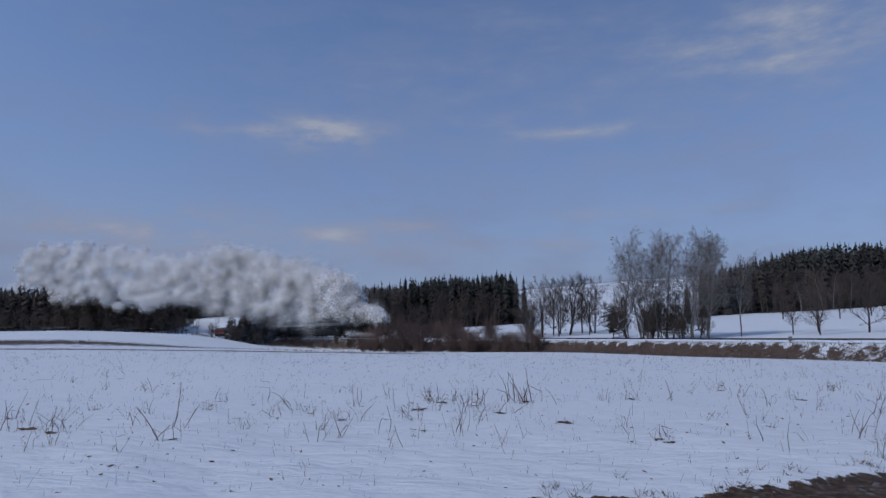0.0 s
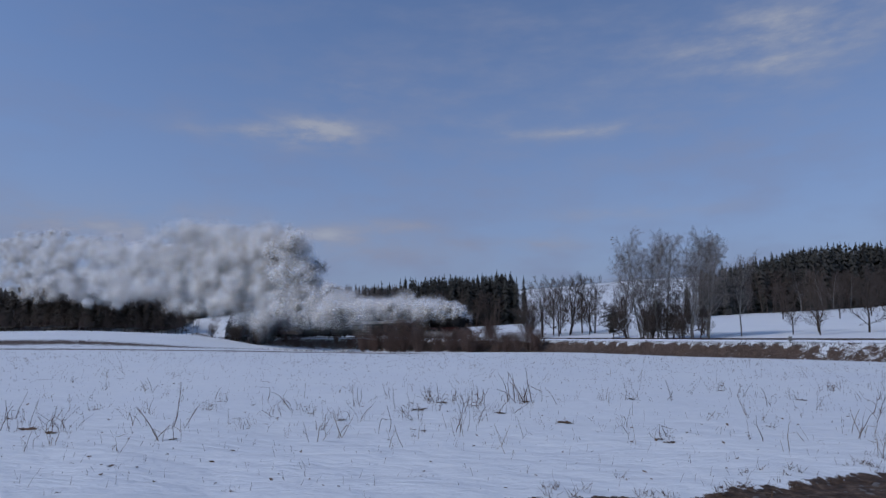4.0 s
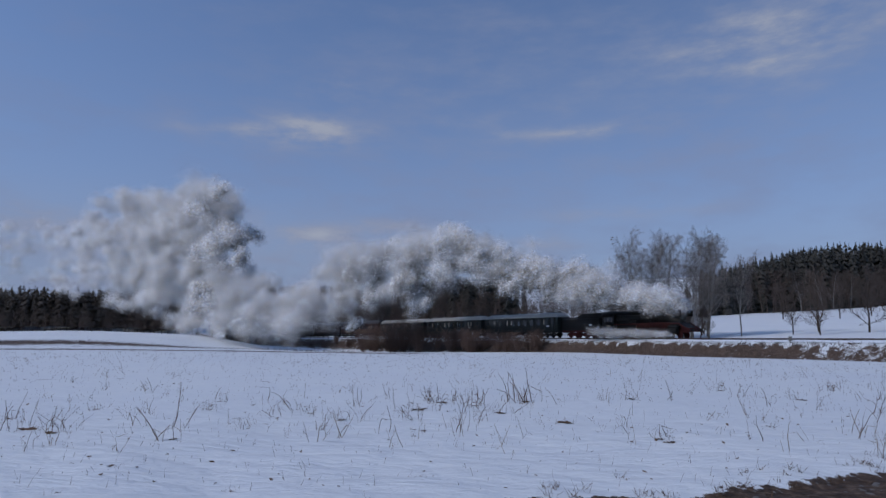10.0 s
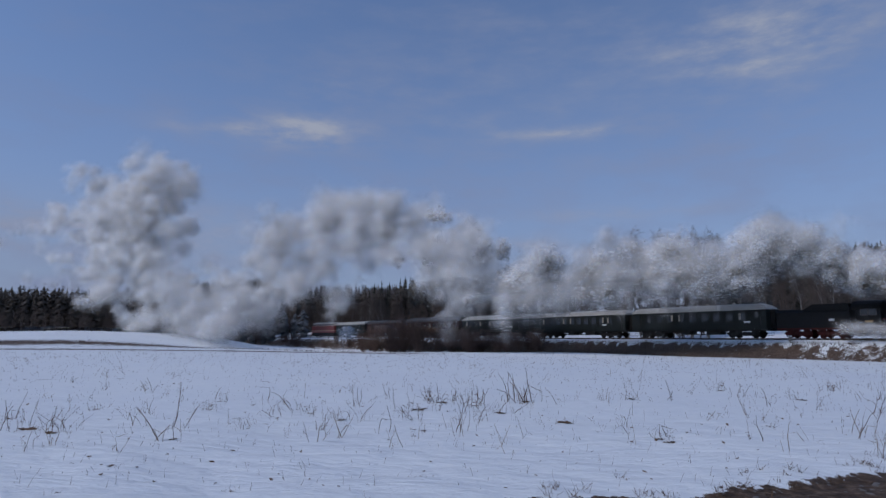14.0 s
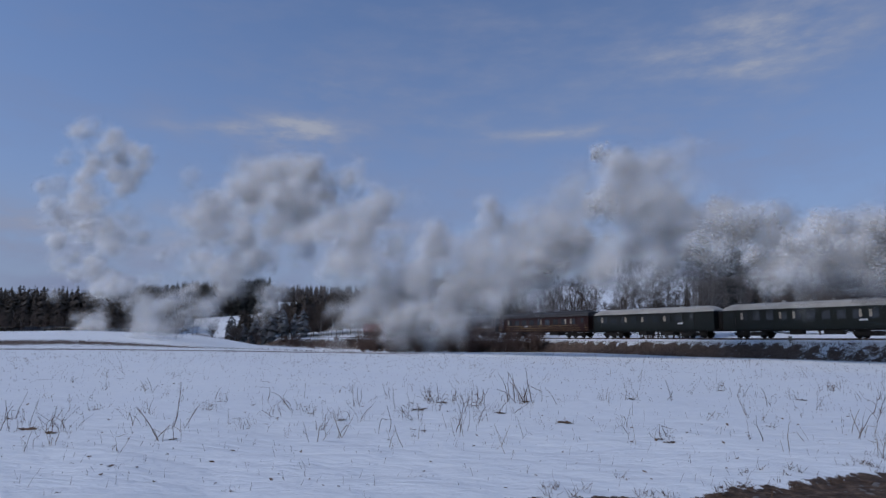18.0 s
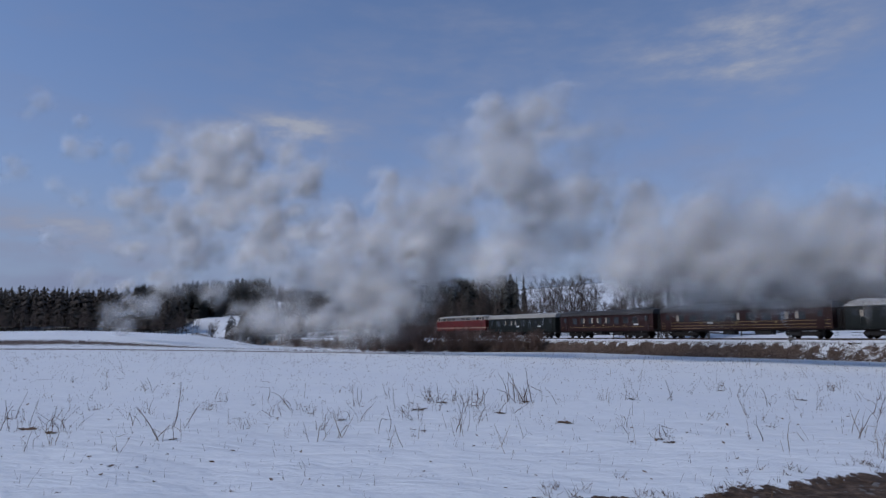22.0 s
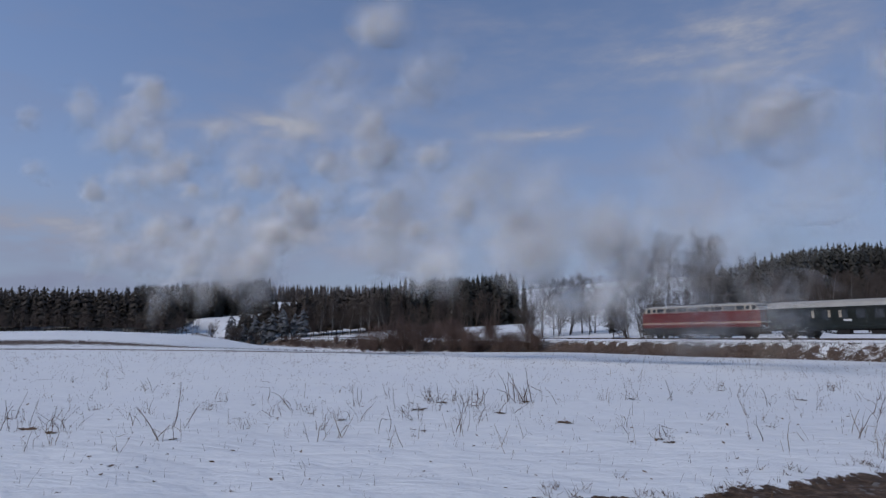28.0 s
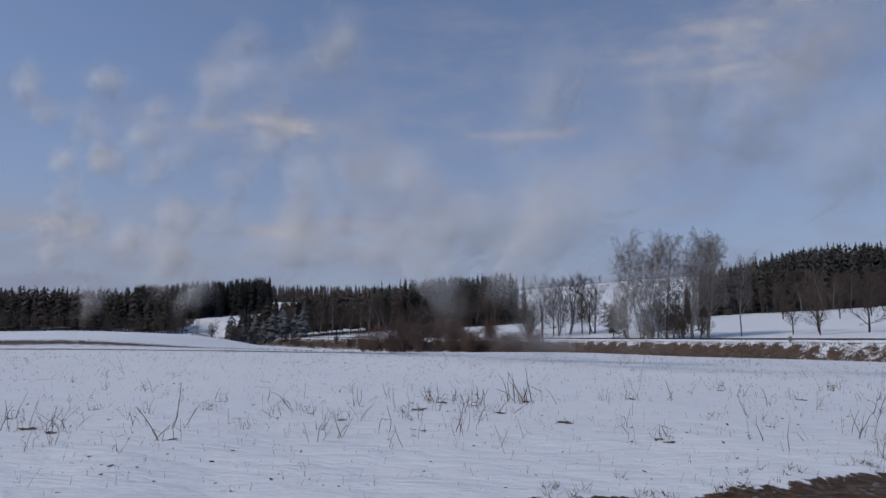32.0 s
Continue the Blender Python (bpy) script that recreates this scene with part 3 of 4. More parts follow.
    cabp = [(-1.45, 1.35), (-1.48, 3.1), (-1.2, 3.55), (-.6, 3.85), (.0, 3.95), (.6, 3.85), (1.2, 3.55), (1.48, 3.1), (1.45, 1.35)]
    cab = part("cab", Shape().prism(cabp, -15.3, -13.0), BLACK, e, "black cab with side windows")
    part("cab_roof", Shape().prism([(y * 1.05, z + .04) for y, z in cabp[1:8]] + [(1.5, 3.02), (-1.5, 3.02)], -15.7, -12.9), SOOT, cab)
    for y in (-1, 1):
        for x in (-13.7, -14.5):
            f = part("cab_window", Shape().box((x, y * 1.485, 2.75), (.72, .03, .75)), STEEL, cab)
            part("pane", Shape().box((x, y * 1.49, 2.75), (.6, .035, .63)), GLASS, f)
        part("cab_steps", Shape().box((-15.2, y * 1.35, .55), (.5, .25, .05)).box((-15.2, y * 1.35, .9), (.5, .25, .05)).box((-15.2, y * 1.25, .9), (.45, .04, .9)), BLACK, cab)
        part("plate", Shape().box((-14.1, y * 1.46, 1.75), (.75, .04, .2)), GOLD, cab, "small brass plate")
    # tender
    tp = [(-1.42, 1.15), (-1.45, 1.9), (-1.45, 2.9), (-1.15, 3.2), (1.15, 3.2), (1.45, 2.9), (1.45, 1.9), (1.42, 1.15)]
    t = part("tender_body", Shape().prism(tp, -23.7, -15.9), BLACK, e, "black tender tank")
    for y in (-1.35, 1.35):
        part("bunker_side", Shape().slab([(-15.9, 3.0), (-16.0, 3.7), (-19.6, 3.75), (-20.6, 3.2), (-20.6, 3.0)], y - .03, y + .03), BLACK, t)
    coal = Shape()
    for i in range(70):
        x, y = rnd(-19.9, -16.2), rnd(-1.2, 1.2)
        coal.box((x, y, 3.25 + .42 * (1 - abs(y) / 1.6) * rnd(.7, 1.1)), (rnd(.2, .5), rnd(.2, .5), rnd(.2, .4)), .08)
    part("coal", coal, SOOT, t, "heap of black coal")
    for y in (-1, 1):
        part("plate", Shape().box((-17.7, y * 1.47, 2.0), (.55, .03, .2)), WHITE, t, "small white plate")
        part("ladder", Shape().rod((-23.8, y, 1.2), (-23.8, y, 3.1), .03, n=5).rod((-23.8, y - .35 * y, 1.2), (-23.8, y - .35 * y, 3.1), .03, n=5), BLACK, t)
        part("tender_frame", Shape().slab([(-15.8, .95), (-23.6, .95), (-23.6, 1.18), (-15.8, 1.18)], y * 1.3, y * 1.42), RED, t, "red tender frame")
    for x in (-18.0, -21.6):
        bogie(e, x, 1.9, .5, RED)
    part("rear_beam", Shape().box((-23.72, 0, 1.08), (.12, 2.6, .45)), RED, e)
    buffers(e, -23.8, -1)
    return e


def diesel_engine():
    """A six-axle-free bogie diesel; x = 0 at the leading buffers."""
    e = thing("diesel_locomotive", "red diesel locomotive with a cream window band", "locomotive", "vehicles of the train")
    L, x0, hw = 17.2, -.6, 1.5
    bx = [(x0 - .2, 1.38), (x0 - .02, 1.8), (x0 - .1, 3.36), (x0 - L + .1, 3.36), (x0 - L + .02, 1.8), (x0 - L + .2, 1.38)]
    b = part("body", Shape().slab(bx, -hw, hw), DRED, e, "red painted lower body")
    up = Shape()
    a0, a1 = x0 - .12, x0 - L + .12
    vs = []
    for x, y, z in ((a0, hw, 3.36), (a1, hw, 3.36), (a0 - .6, hw - .1, 4.06), (a1 + .6, hw - .1, 4.06)):
        vs += [(x, y, z), (x, -y, z)]
    up.add(vs, [(0, 2, 6, 4), (1, 5, 7, 3), (0, 4, 5, 1), (2, 3, 7, 6), (4, 6, 7, 5), (0, 1, 3, 2)])
    u = part("upper_body", up, CREAM, e, "cream window band")
    rp = roof_profile(hw - .1, 4.04, 4.36, 8)
    n = len(rp)
    st = [(a0 - .5, .25), (a0 - .9, .8), (a0 - 1.8, 1), (a1 + 1.8, 1), (a1 + .9, .8), (a1 + .5, .25)]
    rf = Shape().add([(x, y, 4.04 + (z - 4.04) * k) for x, k in st for y, z in rp],
                     [(j * n + i, j * n + i + 1, (j + 1) * n + i + 1, (j + 1) * n + i) for j in range(5) for i in range(n - 1)]
                     + [tuple(range(n)), tuple(range(5 * n, 6 * n))[::-1]])
    part("roof", rf, ROOF, e, "dull grey roof", True)
    for x in (-5.2, -9.1, -13.0):
        part("roof_fan", Shape().lathe([(4.3, .6), (4.42, .6), (4.46, .5), (4.46, .1)], "z", (x, 0, 0), 18), GREY, e)
    zw = 3.7
    for s in (-1, 1):
        y = s * (hw - .03)
        for i, x in enumerate((-4.6, -6.3, -8.0, -9.7, -11.4, -13.1)):
            g = part("side_grille", Shape().box((x, y, zw), (1.5, .06, .54)), GREY, u, "grey ventilation grille")
            for k in range(5):
                part("slat", Shape().box((x, y + s * .035, zw - .2 + k * .1), (1.4, .03, .05)), UNDER if i in (1, 2, 4, 5) else GREY, g)
        for x in (-3.15, -14.75):
            part("side_window", Shape().box((x, y, zw), (1.0, .07, .5)), GLASS, u)
        for x in (-2.2, -15.75):
            part("porthole", Shape().rod((x, y - s * .02, zw), (x, y + s * .045, zw), .24, n=20), GLASS, u)
        for x, k in ((-1.35, 1), (-16.75, -1)):
            w = Shape().slab([(x + .3 * k, 3.44), (x - .35 * k, 3.44), (x - .35 * k, 3.96), (x + .05 * k, 3.96)], y - .01 * s, y + .04 * s)
            part("cab_side_window", w, GLASS, u)
            part("cab_door", Shape().box((x - .9 * k, s * (hw + .004), 2.5), (.62, .02, 1.6)), DRED, b)
            part("handrail", Shape().rod((x - .5 * k, s * 1.56, 1.6), (x - .5 * k, s * 1.56, 2.9), .02, n=5), STEEL, b)
        part("stripe", Shape().box((x0 - L / 2, s * (hw + .008), 1.92), (L - .1, .02, .26)), BAND, b, "pale stripe along the side")
        # Plain black plate added to close the gap beside the bogies.
        part("skirt", Shape().slab([(x0 - .5, .5), (x0 - L + .5, .5), (x0 - L + .22, 1.39), (x0 - .22, 1.39)], s * 1.42 - .04, s * 1.42 + .04), UNDER, b, "black plate added over the bogies and underframe")
        part("fuel_tank", Shape().box((x0 - L / 2, s * .98, .68), (3.4, .86, .85), .1), GREY, e, "grey fuel tank")
    for x, k in ((x0, 1), (x0 - L, -1)):
        for y in (-.62, .62):
            xx = x - .42 * k
            part("windscreen", Shape().add([(xx + .2 * k, y - .5, 3.42), (xx + .2 * k, y + .5, 3.42), (xx - .22 * k, y + .48, 3.98), (xx - .22 * k, y - .48, 3.98),
                                            (xx - .1 * k, y - .5, 3.42), (xx - .1 * k, y + .5, 3.42), (xx - .5 * k, y + .48, 3.98), (xx - .5 * k, y - .48, 3.98)],
                                           [(0, 1, 2, 3), (4, 7, 6, 5), (0, 4, 5, 1), (1, 5, 6, 2), (2, 6, 7, 3), (3, 7, 4, 0)]), GLASS, u)
            part("headlight", Shape().rod((x - .06 * k, y * 1.6, 1.45), (x + .06 * k, y * 1.6, 1.45), .14, n=14), WHITE, e)
        part("end_beam", Shape().box((x - .1 * k, 0, 1.02), (.2, 2.6, .36), .05), BLACK, e)
        part("front_stripe", Shape().box((x - .012 * k, 0, 1.92), (.02, 2.9, .26)), BAND, b)
        buffers(e, x, k)
    for x in (x0 - 3.9, x0 - L + 3.9):
        bogie(e, x, 3.4, .5)
    return e


def span(a, b, n):
    return [a + (b - a) * i / (n - 1) for i in range(n)]


def build_train():
    """All vehicles with the distance of their fronts behind the engine's front buffers."""
    train = [(steam_engine(), 0.0)]
    label = "dark green {} coach with a grey rounded roof"
    train.append((coach("passenger_coach", label.format("old express"), 20.9, GREEN, ROOF, span(3.0, 16.7, 9), [1.2, 18.6], 3.0, True, 6, [2.4]), 24.3))
    train.append((coach("passenger_coach", label.format("riveted express"), 21.0, GREEN, ROOF, span(3.0, 17.0, 10), [1.2, 18.6], 3.0, True, 7, [4.0]), 45.2))
    train.append((coach("passenger_coach", label.format("long smooth-sided"), 21.4, GREEN, ROOF, span(5.2, 18.2, 8), [3.2, 19.2], 2.6, True, 0, [5.0], win=(1.15, 0.85)), 66.2))
    train.append((coach("dining_coach", "wine-red dining coach with thin gold bands and a dark roof", 23.3, MAROON, DARKROOF, span(3.4, 19.0, 9), [1.3, 20.9], 3.2, False, 9, [14.6],
                        bands=[(2.0, 0.04, GOLD), (1.6, 0.05, GOLD), (1.25, 0.04, GOLD)], clerestory=True, win=(1.2, 0.95)), 87.6))
    train.append((coach("passenger_coach", "dark wine-red coach with a sooty dark roof", 19.4, MAROON, DARKROOF, span(3.2, 15.0, 8), [1.2, 17.1], 2.6, False, 6, [3.0],
                        bands=[(1.62, 0.04, GOLD)]), 110.9))
    train.append((coach("passenger_coach", "dark green coach with a plain pale grey roof", 19.2, GREEN, ROOF, span(3.1, 15.0, 8), [1.2, 16.9], 2.5, False, 0, [4.0, 9.5],
                        wheel_inset=3.0), 130.3))
    train.append((diesel_engine(), 149.1))
    return train


TRAIN = build_train()


# ---------------------------------------------------------------- trees
def grow(trunk, twigs, p, d, length, r, level, spec):
    """One limb and all that grows from it."""
    seg = spec["seg"][level]
    pts = [p]
    for i in range(seg):
        bend = Vector((rnd(-1, 1), rnd(-1, 1), rnd(-1, 1))) * spec["crook"]
        d = (d + bend + Vector((0, 0, spec["lift"][level])) * (1.0 / seg)).normalized()
        p = p + d * (length / seg)
        pts.append(p)
    last = level == len(spec["kids"])
    dest = trunk if level < spec["wood"] else twigs
    sides = 7 if level == 0 else 4 if level == 1 else 3
    for i in range(seg):
        t0, t1 = i / seg, (i + 1) / seg
        k = spec.get("tip", 0.15)
        dest.rod(pts[i], pts[i + 1], r * (1 - t0 * (1 - k)), r * (1 - t1 * (1 - k)), sides, False)
    if last:
        return
    n = spec["kids"][level]
    lo = spec["from"][level]
    for j in range(n):
        t = lo + (1 - lo) * (j + rnd(0, 0.9)) / n
        q = min(int(t * seg), seg - 1)
        at = pts[q].lerp(pts[q + 1], t * seg - q)
        ax = (pts[q + 1] - pts[q]).normalized()
        side = ax.orthogonal().normalized()
        side.rotate(Matrix.Rotation(j * 2.4 + rnd(-.5, .5), 3, ax))
        ang = radians(spec["angle"][level] * rnd(0.75, 1.2))
        nd = (ax * math.cos(ang) + side * math.sin(ang)).normalized()
        ln = spec["ratio"][level] * length * (1 - spec["slim"][level] * t) * rnd(0.7, 1.2)
        grow(trunk, twigs, at, nd, ln, max(r * (1 - t * 0.75) * spec["thin"], spec["min"]), level + 1, spec)


BIRCH_SPEC = dict(seg=[8, 5, 4, 3], crook=.10, lift=[.12, .25, -.35, -.9], kids=[24, 13, 9], angle=[38, 42, 45], ratio=[.42, .42, .5],
                  slim=[.5, .3, .2], thin=.42, min=.02, wood=2, **{"from": [.22, .2, .15]})
ALDER_SPEC = dict(seg=[7, 5, 4, 3], crook=.13, lift=[.12, .4, .3, .2], kids=[17, 12, 9], angle=[50, 48, 45], ratio=[.48, .42, .45],
                  slim=[.5, .3, .2], thin=.45, min=.018, wood=2, **{"from": [.12, .15, .15]})
FAR_SPEC = dict(seg=[5, 3, 3], crook=.12, lift=[.12, .35, .2], kids=[16, 8], angle=[42, 45], ratio=[.42, .5],
                slim=[.45, .3], thin=.4, min=.035, wood=1, **{"from": [.2, .15]})
BUSH_SPEC = dict(seg=[4, 4, 3], crook=.16, lift=[.15, .25, .2], kids=[11, 9], angle=[40, 42], ratio=[.55, .45],
                 slim=[.4, .3], thin=.5, min=.013, wood=1, **{"from": [.15, .15]})


def bare_tree(name, label, spec, tall, r, stems=1, lean=.05, bark=BARK, twig=TWIG):
    """One leafless tree of the given height at the origin."""
    ob = thing(name, label, "tree")
    a, b = Shape(), Shape()
    for i in range(stems):
        g = rnd(0, 6.28)
        k = lean if stems == 1 else rnd(.12, .45)
        d = Vector((math.cos(g) * k, math.sin(g) * k, 1)).normalized()
        grow(a, b, Vector((math.cos(g) * .15 * (stems > 1), math.sin(g) * .15 * (stems > 1), -.3)), d, tall * rnd(.85, 1.0), r * rnd(.8, 1.1), 0, spec)
    part("trunk", a, bark, ob, smooth=False)
    part("crown", b, twig, ob)
    return ob


def plant(kind, spots, group, vary=.15):
    """Sets copies of the kinds at (x, y) or (x, y, size) spots, on the ground."""
    for i, sp in enumerate(spots):
        src = kind[i % len(kind)]
        z = height(sp[0], sp[1]) - .05
        o = copy_thing(src, pose(sp[0], sp[1], z, 0, 0, (i * 137.5) % 360))
        k = sp[2] if len(sp) > 2 else rnd(1 - vary, 1 + vary)
        o.scale = (k, k, k)
        tagged(o, group=group)


def drop(ob):
    for o in (*ob.children_recursive, ob):
        bpy.data.objects.remove(o)


def conifer(tall, wide, tiers, per, bare=.12, droop=.35, blunt=False):
    """Needle shape of one conifer, base at 0: tiers of drooping, ragged boughs."""
    s = Shape()
    for i in range(tiers):
        t = i / (tiers - 1)
        z0 = tall * (bare + (1 - bare) * t ** .9)
        reach = wide * (math.sin(math.pi * (.2 + .78 * t)) ** .7 if blunt else (1 - t) ** .62) * rnd(.8, 1.15) + .15
        n = max(4, round(per * (1 - t * .6)))
        for j in range(n):
            a = 2 * math.pi * (j + rnd(-.3, .3)) / n + i * .7
            ln = reach * rnd(.6, 1.25)
            z = z0 + rnd(-.8, .5) * tall / tiers
            c, q = math.cos(a), math.sin(a)
            w = ln * .36 + .15
            dz = -droop * ln
            up = tall / tiers * rnd(.5, .9)
            s.add([(0, 0, z + up), (c * ln * .55 - q * w, q * ln * .55 + c * w, z + dz * .45), (c * ln, q * ln, z + dz),
                   (c * ln * .55 + q * w, q * ln * .55 - c * w, z + dz * .45), (c * ln * .5, q * ln * .5, z + dz * .1 + up * .55)],
                  [(0, 1, 4), (1, 2, 4), (2, 3, 4), (3, 0, 4)])
    s.rod((0, 0, tall * .93), (0, 0, tall * 1.03), .07, .01, 3, False)
    return s


def conifer_thing(name, label, tall, wide, tiers, per, needles, bare=.12, droop=.35, blunt=False):
    ob = thing(name, label, "tree")
    part("trunk", Shape().rod((0, 0, -.3), (0, 0, tall * .9), tall * .012 + .05, .03, 6, False), BARK, ob)
    part("crown", conifer(tall, wide, tiers, per, bare, droop, blunt), needles, ob)
    return ob


def wood(name, label, shapes, spots, material, swell=.15):
    """A far wood of many trees as one mesh; spots are (x, y, size); swell widens the tops."""
    arrs = []
    for s in shapes:
        v = np.array(s.v)
        u = np.clip(v[:, 2:3] / v[:, 2].max(), 0, 1)
        arrs.append((np.concatenate([v[:, :2] * (1 + swell * u ** 2), v[:, 2:3] * (1 - .1 * swell * u ** 4)], 1), s.f))
    vs, fs, o = [], [], 0
    for i, (x, y, k) in enumerate(spots):
        v, f = arrs[i % len(arrs)]
        g = (i * 2.399) % 6.283
        c, q = math.cos(g), math.sin(g)
        w = np.stack([(v[:, 0] * c - v[:, 1] * q) * k + x, (v[:, 0] * q + v[:, 1] * c) * k + y, v[:, 2] * k + height(x, y) - .2], 1)
        vs.append(w)
        fs.extend([tuple(a + o for a in fc) for fc in f])
        o += len(v)
    me = bpy.data.meshes.new(name)
    me.from_pydata(np.concatenate(vs).tolist(), [], fs)
    me.materials.append(material)
    return tagged(new(name, me), label, "woodland", kind="stuff")


def tapered(spots, x0, x1, small):
    """Lets the trees shrink from x1 towards x0, where the wood runs out."""
    return [(x, y, k * (small + (1 - small) * smooth(x0, x1, x - (y - 205) * .45))) for x, y, k in spots]


def strip(ax, ay, bx, by, depth, n, lo=.8, hi=1.2, lean=0.0):
    """Random spots in a band from a to b that reaches depth metres back, leaning to the right."""
    out = []
    dx, dy = bx - ax, by - ay
    ln = math.hypot(dx, dy)
    for i in range(n):
        t = (i + rnd(0, 1)) / n
        b = depth * rnd(0, 1) ** 1.3
        out.append((ax + dx * t + lean * b, ay + dy * t + b, rnd(lo, hi)))
    return out


def build_trees():
    birch = [bare_tree("birch_tree", "tall leafless birch with pale bark and frosted twigs", BIRCH_SPEC, 18, .2, bark=BIRCH, twig=FROST) for _ in range(3)]
    alder = [bare_tree("bare_tree", "leafless broad-crowned tree with grey-brown twigs", ALDER_SPEC, 11, .2, 1, .08) for _ in range(3)]
    multi = [bare_tree("bare_tree", "leafless many-stemmed tree with grey-brown twigs", ALDER_SPEC, 9, .13, 3) for _ in range(2)]
    bush = [bare_tree("shrub", "leafless brown shrub on the railway bank", BUSH_SPEC, 3.6, .045, 12, twig=SHRUB, bark=SHRUB) for _ in range(3)]
    for b in bush:
        b["category"] = "shrub"
    # birches behind the line
    plant(birch, [(34, 106, .97), (39, 108, 1.05), (43.5, 108, .95), (33, 110, .9), (44.5, 104, .98), (50.5, 105, .74), (37, 112, 1.0), (46, 108, 1.0), (36, 104, .9), (41.5, 104, .98)], "birches behind the railway")
    # clump of trees further left
    plant(alder, [(22.5, 140, 1.15), (26, 146, 1.2), (29, 142, 1.15), (33, 147, 1.2), (35, 143, 1.05), (31, 150, 1.2), (24, 150, 1.2), (28, 148, 1.2), (21, 146, 1.0), (33, 140, 1.0), (26, 139, 1.05), (36, 150, .9)], "clump of bare trees behind the railway")
    plant(multi, [(20, 138, .9), (37, 138, .7), (45, 135, .6), (37, 110, .75), (33, 103, .62), (40, 104, .6), (47, 118, .7), (38.5, 99, .5), (31, 104, .85), (35, 106, .9), (36.5, 103, .7), (39.5, 107, .85), (43, 104, .6)], "low trees behind the railway")
    plant(alder, [(59, 97, .85), (66, 96, .93), (70, 97, .7), (104, 150, .9), (95, 148, .8), (88, 160, .8), (73.5, 100, .85), (129, 505, .8), (123, 508, .6), (106, 503, .55), (72, 500, .5), (150, 505, .6), (57, 101, .6), (63, 104, .7)], "bare trees on the snowy slope")
    plant(multi, [(-58, 176, .55), (-62, 181, .5), (-55, 182, .45), (-66, 178, .5)], "low trees by the snowy bank")
    # shrubs along the bank
    spots = []
    for i in range(18):
        s = rnd(-62, 2)
        spots.append((*on_track(s, -rnd(4.5, 8.5))[:2], rnd(.55, .95)))
    for s, o, k in ((-46, -7, 1.7), (-40, -7.5, 2.1), (-36, -6.5, 1.5), (-54, -7, 1.7), (-58, -8, 1.3), (-33, -8, 1.4), (-28, -7, 1.2), (-24, -6, 1.3), (-14, -5, .95), (-8, -5.5, .9), (-3, -5, .8), (-20, -6, 1.2), (-17, -7, 1.1)):
        spots.append((*on_track(s, o)[:2], k))
    for i in range(20):
        spots.append((*on_track(rnd(-66, -24), rnd(4.5, 16))[:2], rnd(.8, 1.5)))
    for s, o, k in ((-22, -7, 1.1), (-10, -6, 1.0), (-5, -7, .9), (0, -6, .9), (-15, -8, 1.2)):
        spots.append((*on_track(s, o)[:2], k))
    for i in range(22):
        spots.append((*on_track(rnd(-125, -62), -rnd(3.5, 6.5))[:2], rnd(.35, .65)))
    plant(bush, spots, "shrubs along the railway bank")
    for o in birch + alder + multi + bush:
        drop(o)
    # woods
    spruce = [conifer(22, 3.0, 18, 9, .08) for _ in range(6)]
    darkpine = [conifer(20, 3.1, 13, 9, .2, .2, i % 2 == 0) for i in range(6)]
    wood("spruce_wood", "dark spruce wood on the snowy slope", spruce, tapered(strip(86, 207, 215, 235, 60, 520, .92, 1.1, .5), 80, 140, .68), NEEDLE)
    wood("spruce_wood", "dark spruce wood behind the railway", spruce, strip(-16, 246, 28, 238, 45, 190, .74, .95, .1), NEEDLE)
    wood("pine_wood", "brown leafless wood behind the railway", darkpine, strip(-58, 236, -14, 240, 25, 150, .62, .84), PINE)
    wood("pine_wood", "low dark pine wood behind the railway", darkpine, strip(-84, 240, -66, 238, 30, 60, .42, .6) + strip(-68, 238, -54, 238, 20, 40, .58, .78), PINE)
    wood("pine_wood", "dark mixed wood beyond the field", darkpine, strip(-250, 288, -128, 305, 50, 340, .78, 1.05, -.5), PINE)
    wood("spruce_wood", "dark spruce wood on the far slope", spruce, strip(-195, 372, -112, 400, 60, 300, .85, 1.1, -.3), NEEDLE)
    wood("far_wood", "leafless wood along the far ridge, haze greyed into its colour", spruce, strip(-330, 690, 20, 715, 90, 620, .72, .95), HAZY_WOOD)
    def bare_shapes(tall):
        out = []
        for _ in range(4):
            a = Shape()
            grow(a, a, Vector((0, 0, -.3)), Vector((rnd(-.1, .1), rnd(-.1, .1), 1)).normalized(), tall * rnd(.85, 1.1), tall * .012, 0, FAR_SPEC)
            out.append(a)
        return out
    leafless = bare_shapes(12)
    wood("leafless_wood", "brown leafless trees along the edge of the spruce wood", leafless, strip(100, 202, 205, 229, 5, 55, .75, 1.15, .3), BROWNTWIG)
    wood("leafless_wood", "brown leafless trees in front of the mixed wood", leafless, strip(-235, 276, -118, 290, 9, 90, .6, .95), BROWNTWIG)
    wood("leafless_wood", "brown leafless trees behind the railway", leafless, strip(-60, 226, 22, 228, 8, 85, .6, 1.1), BROWNTWIG)
    # spruces that stand out singly
    one = [conifer_thing("spruce_tree", "dark spruce at the edge of the wood", 22, 3.0, 17, 9, NEEDLE, .06) for _ in range(3)]
    plant(one, tapered(strip(86, 205, 208, 232, 6, 50, .75, 1.08, .4), 80, 140, .6) + strip(-30, 245, 29, 236, 6, 28, .7, .95) + [(30.5, 232, .8), (84, 200, .5), (80, 202, .55)], "spruces at the wood's edge")
    snowy = [conifer_thing("snowy_pine", "young pine laden with snow", 9, 2.3, 11, 10, SNOWY_NEEDLE, .06, .2, True) for _ in range(2)]
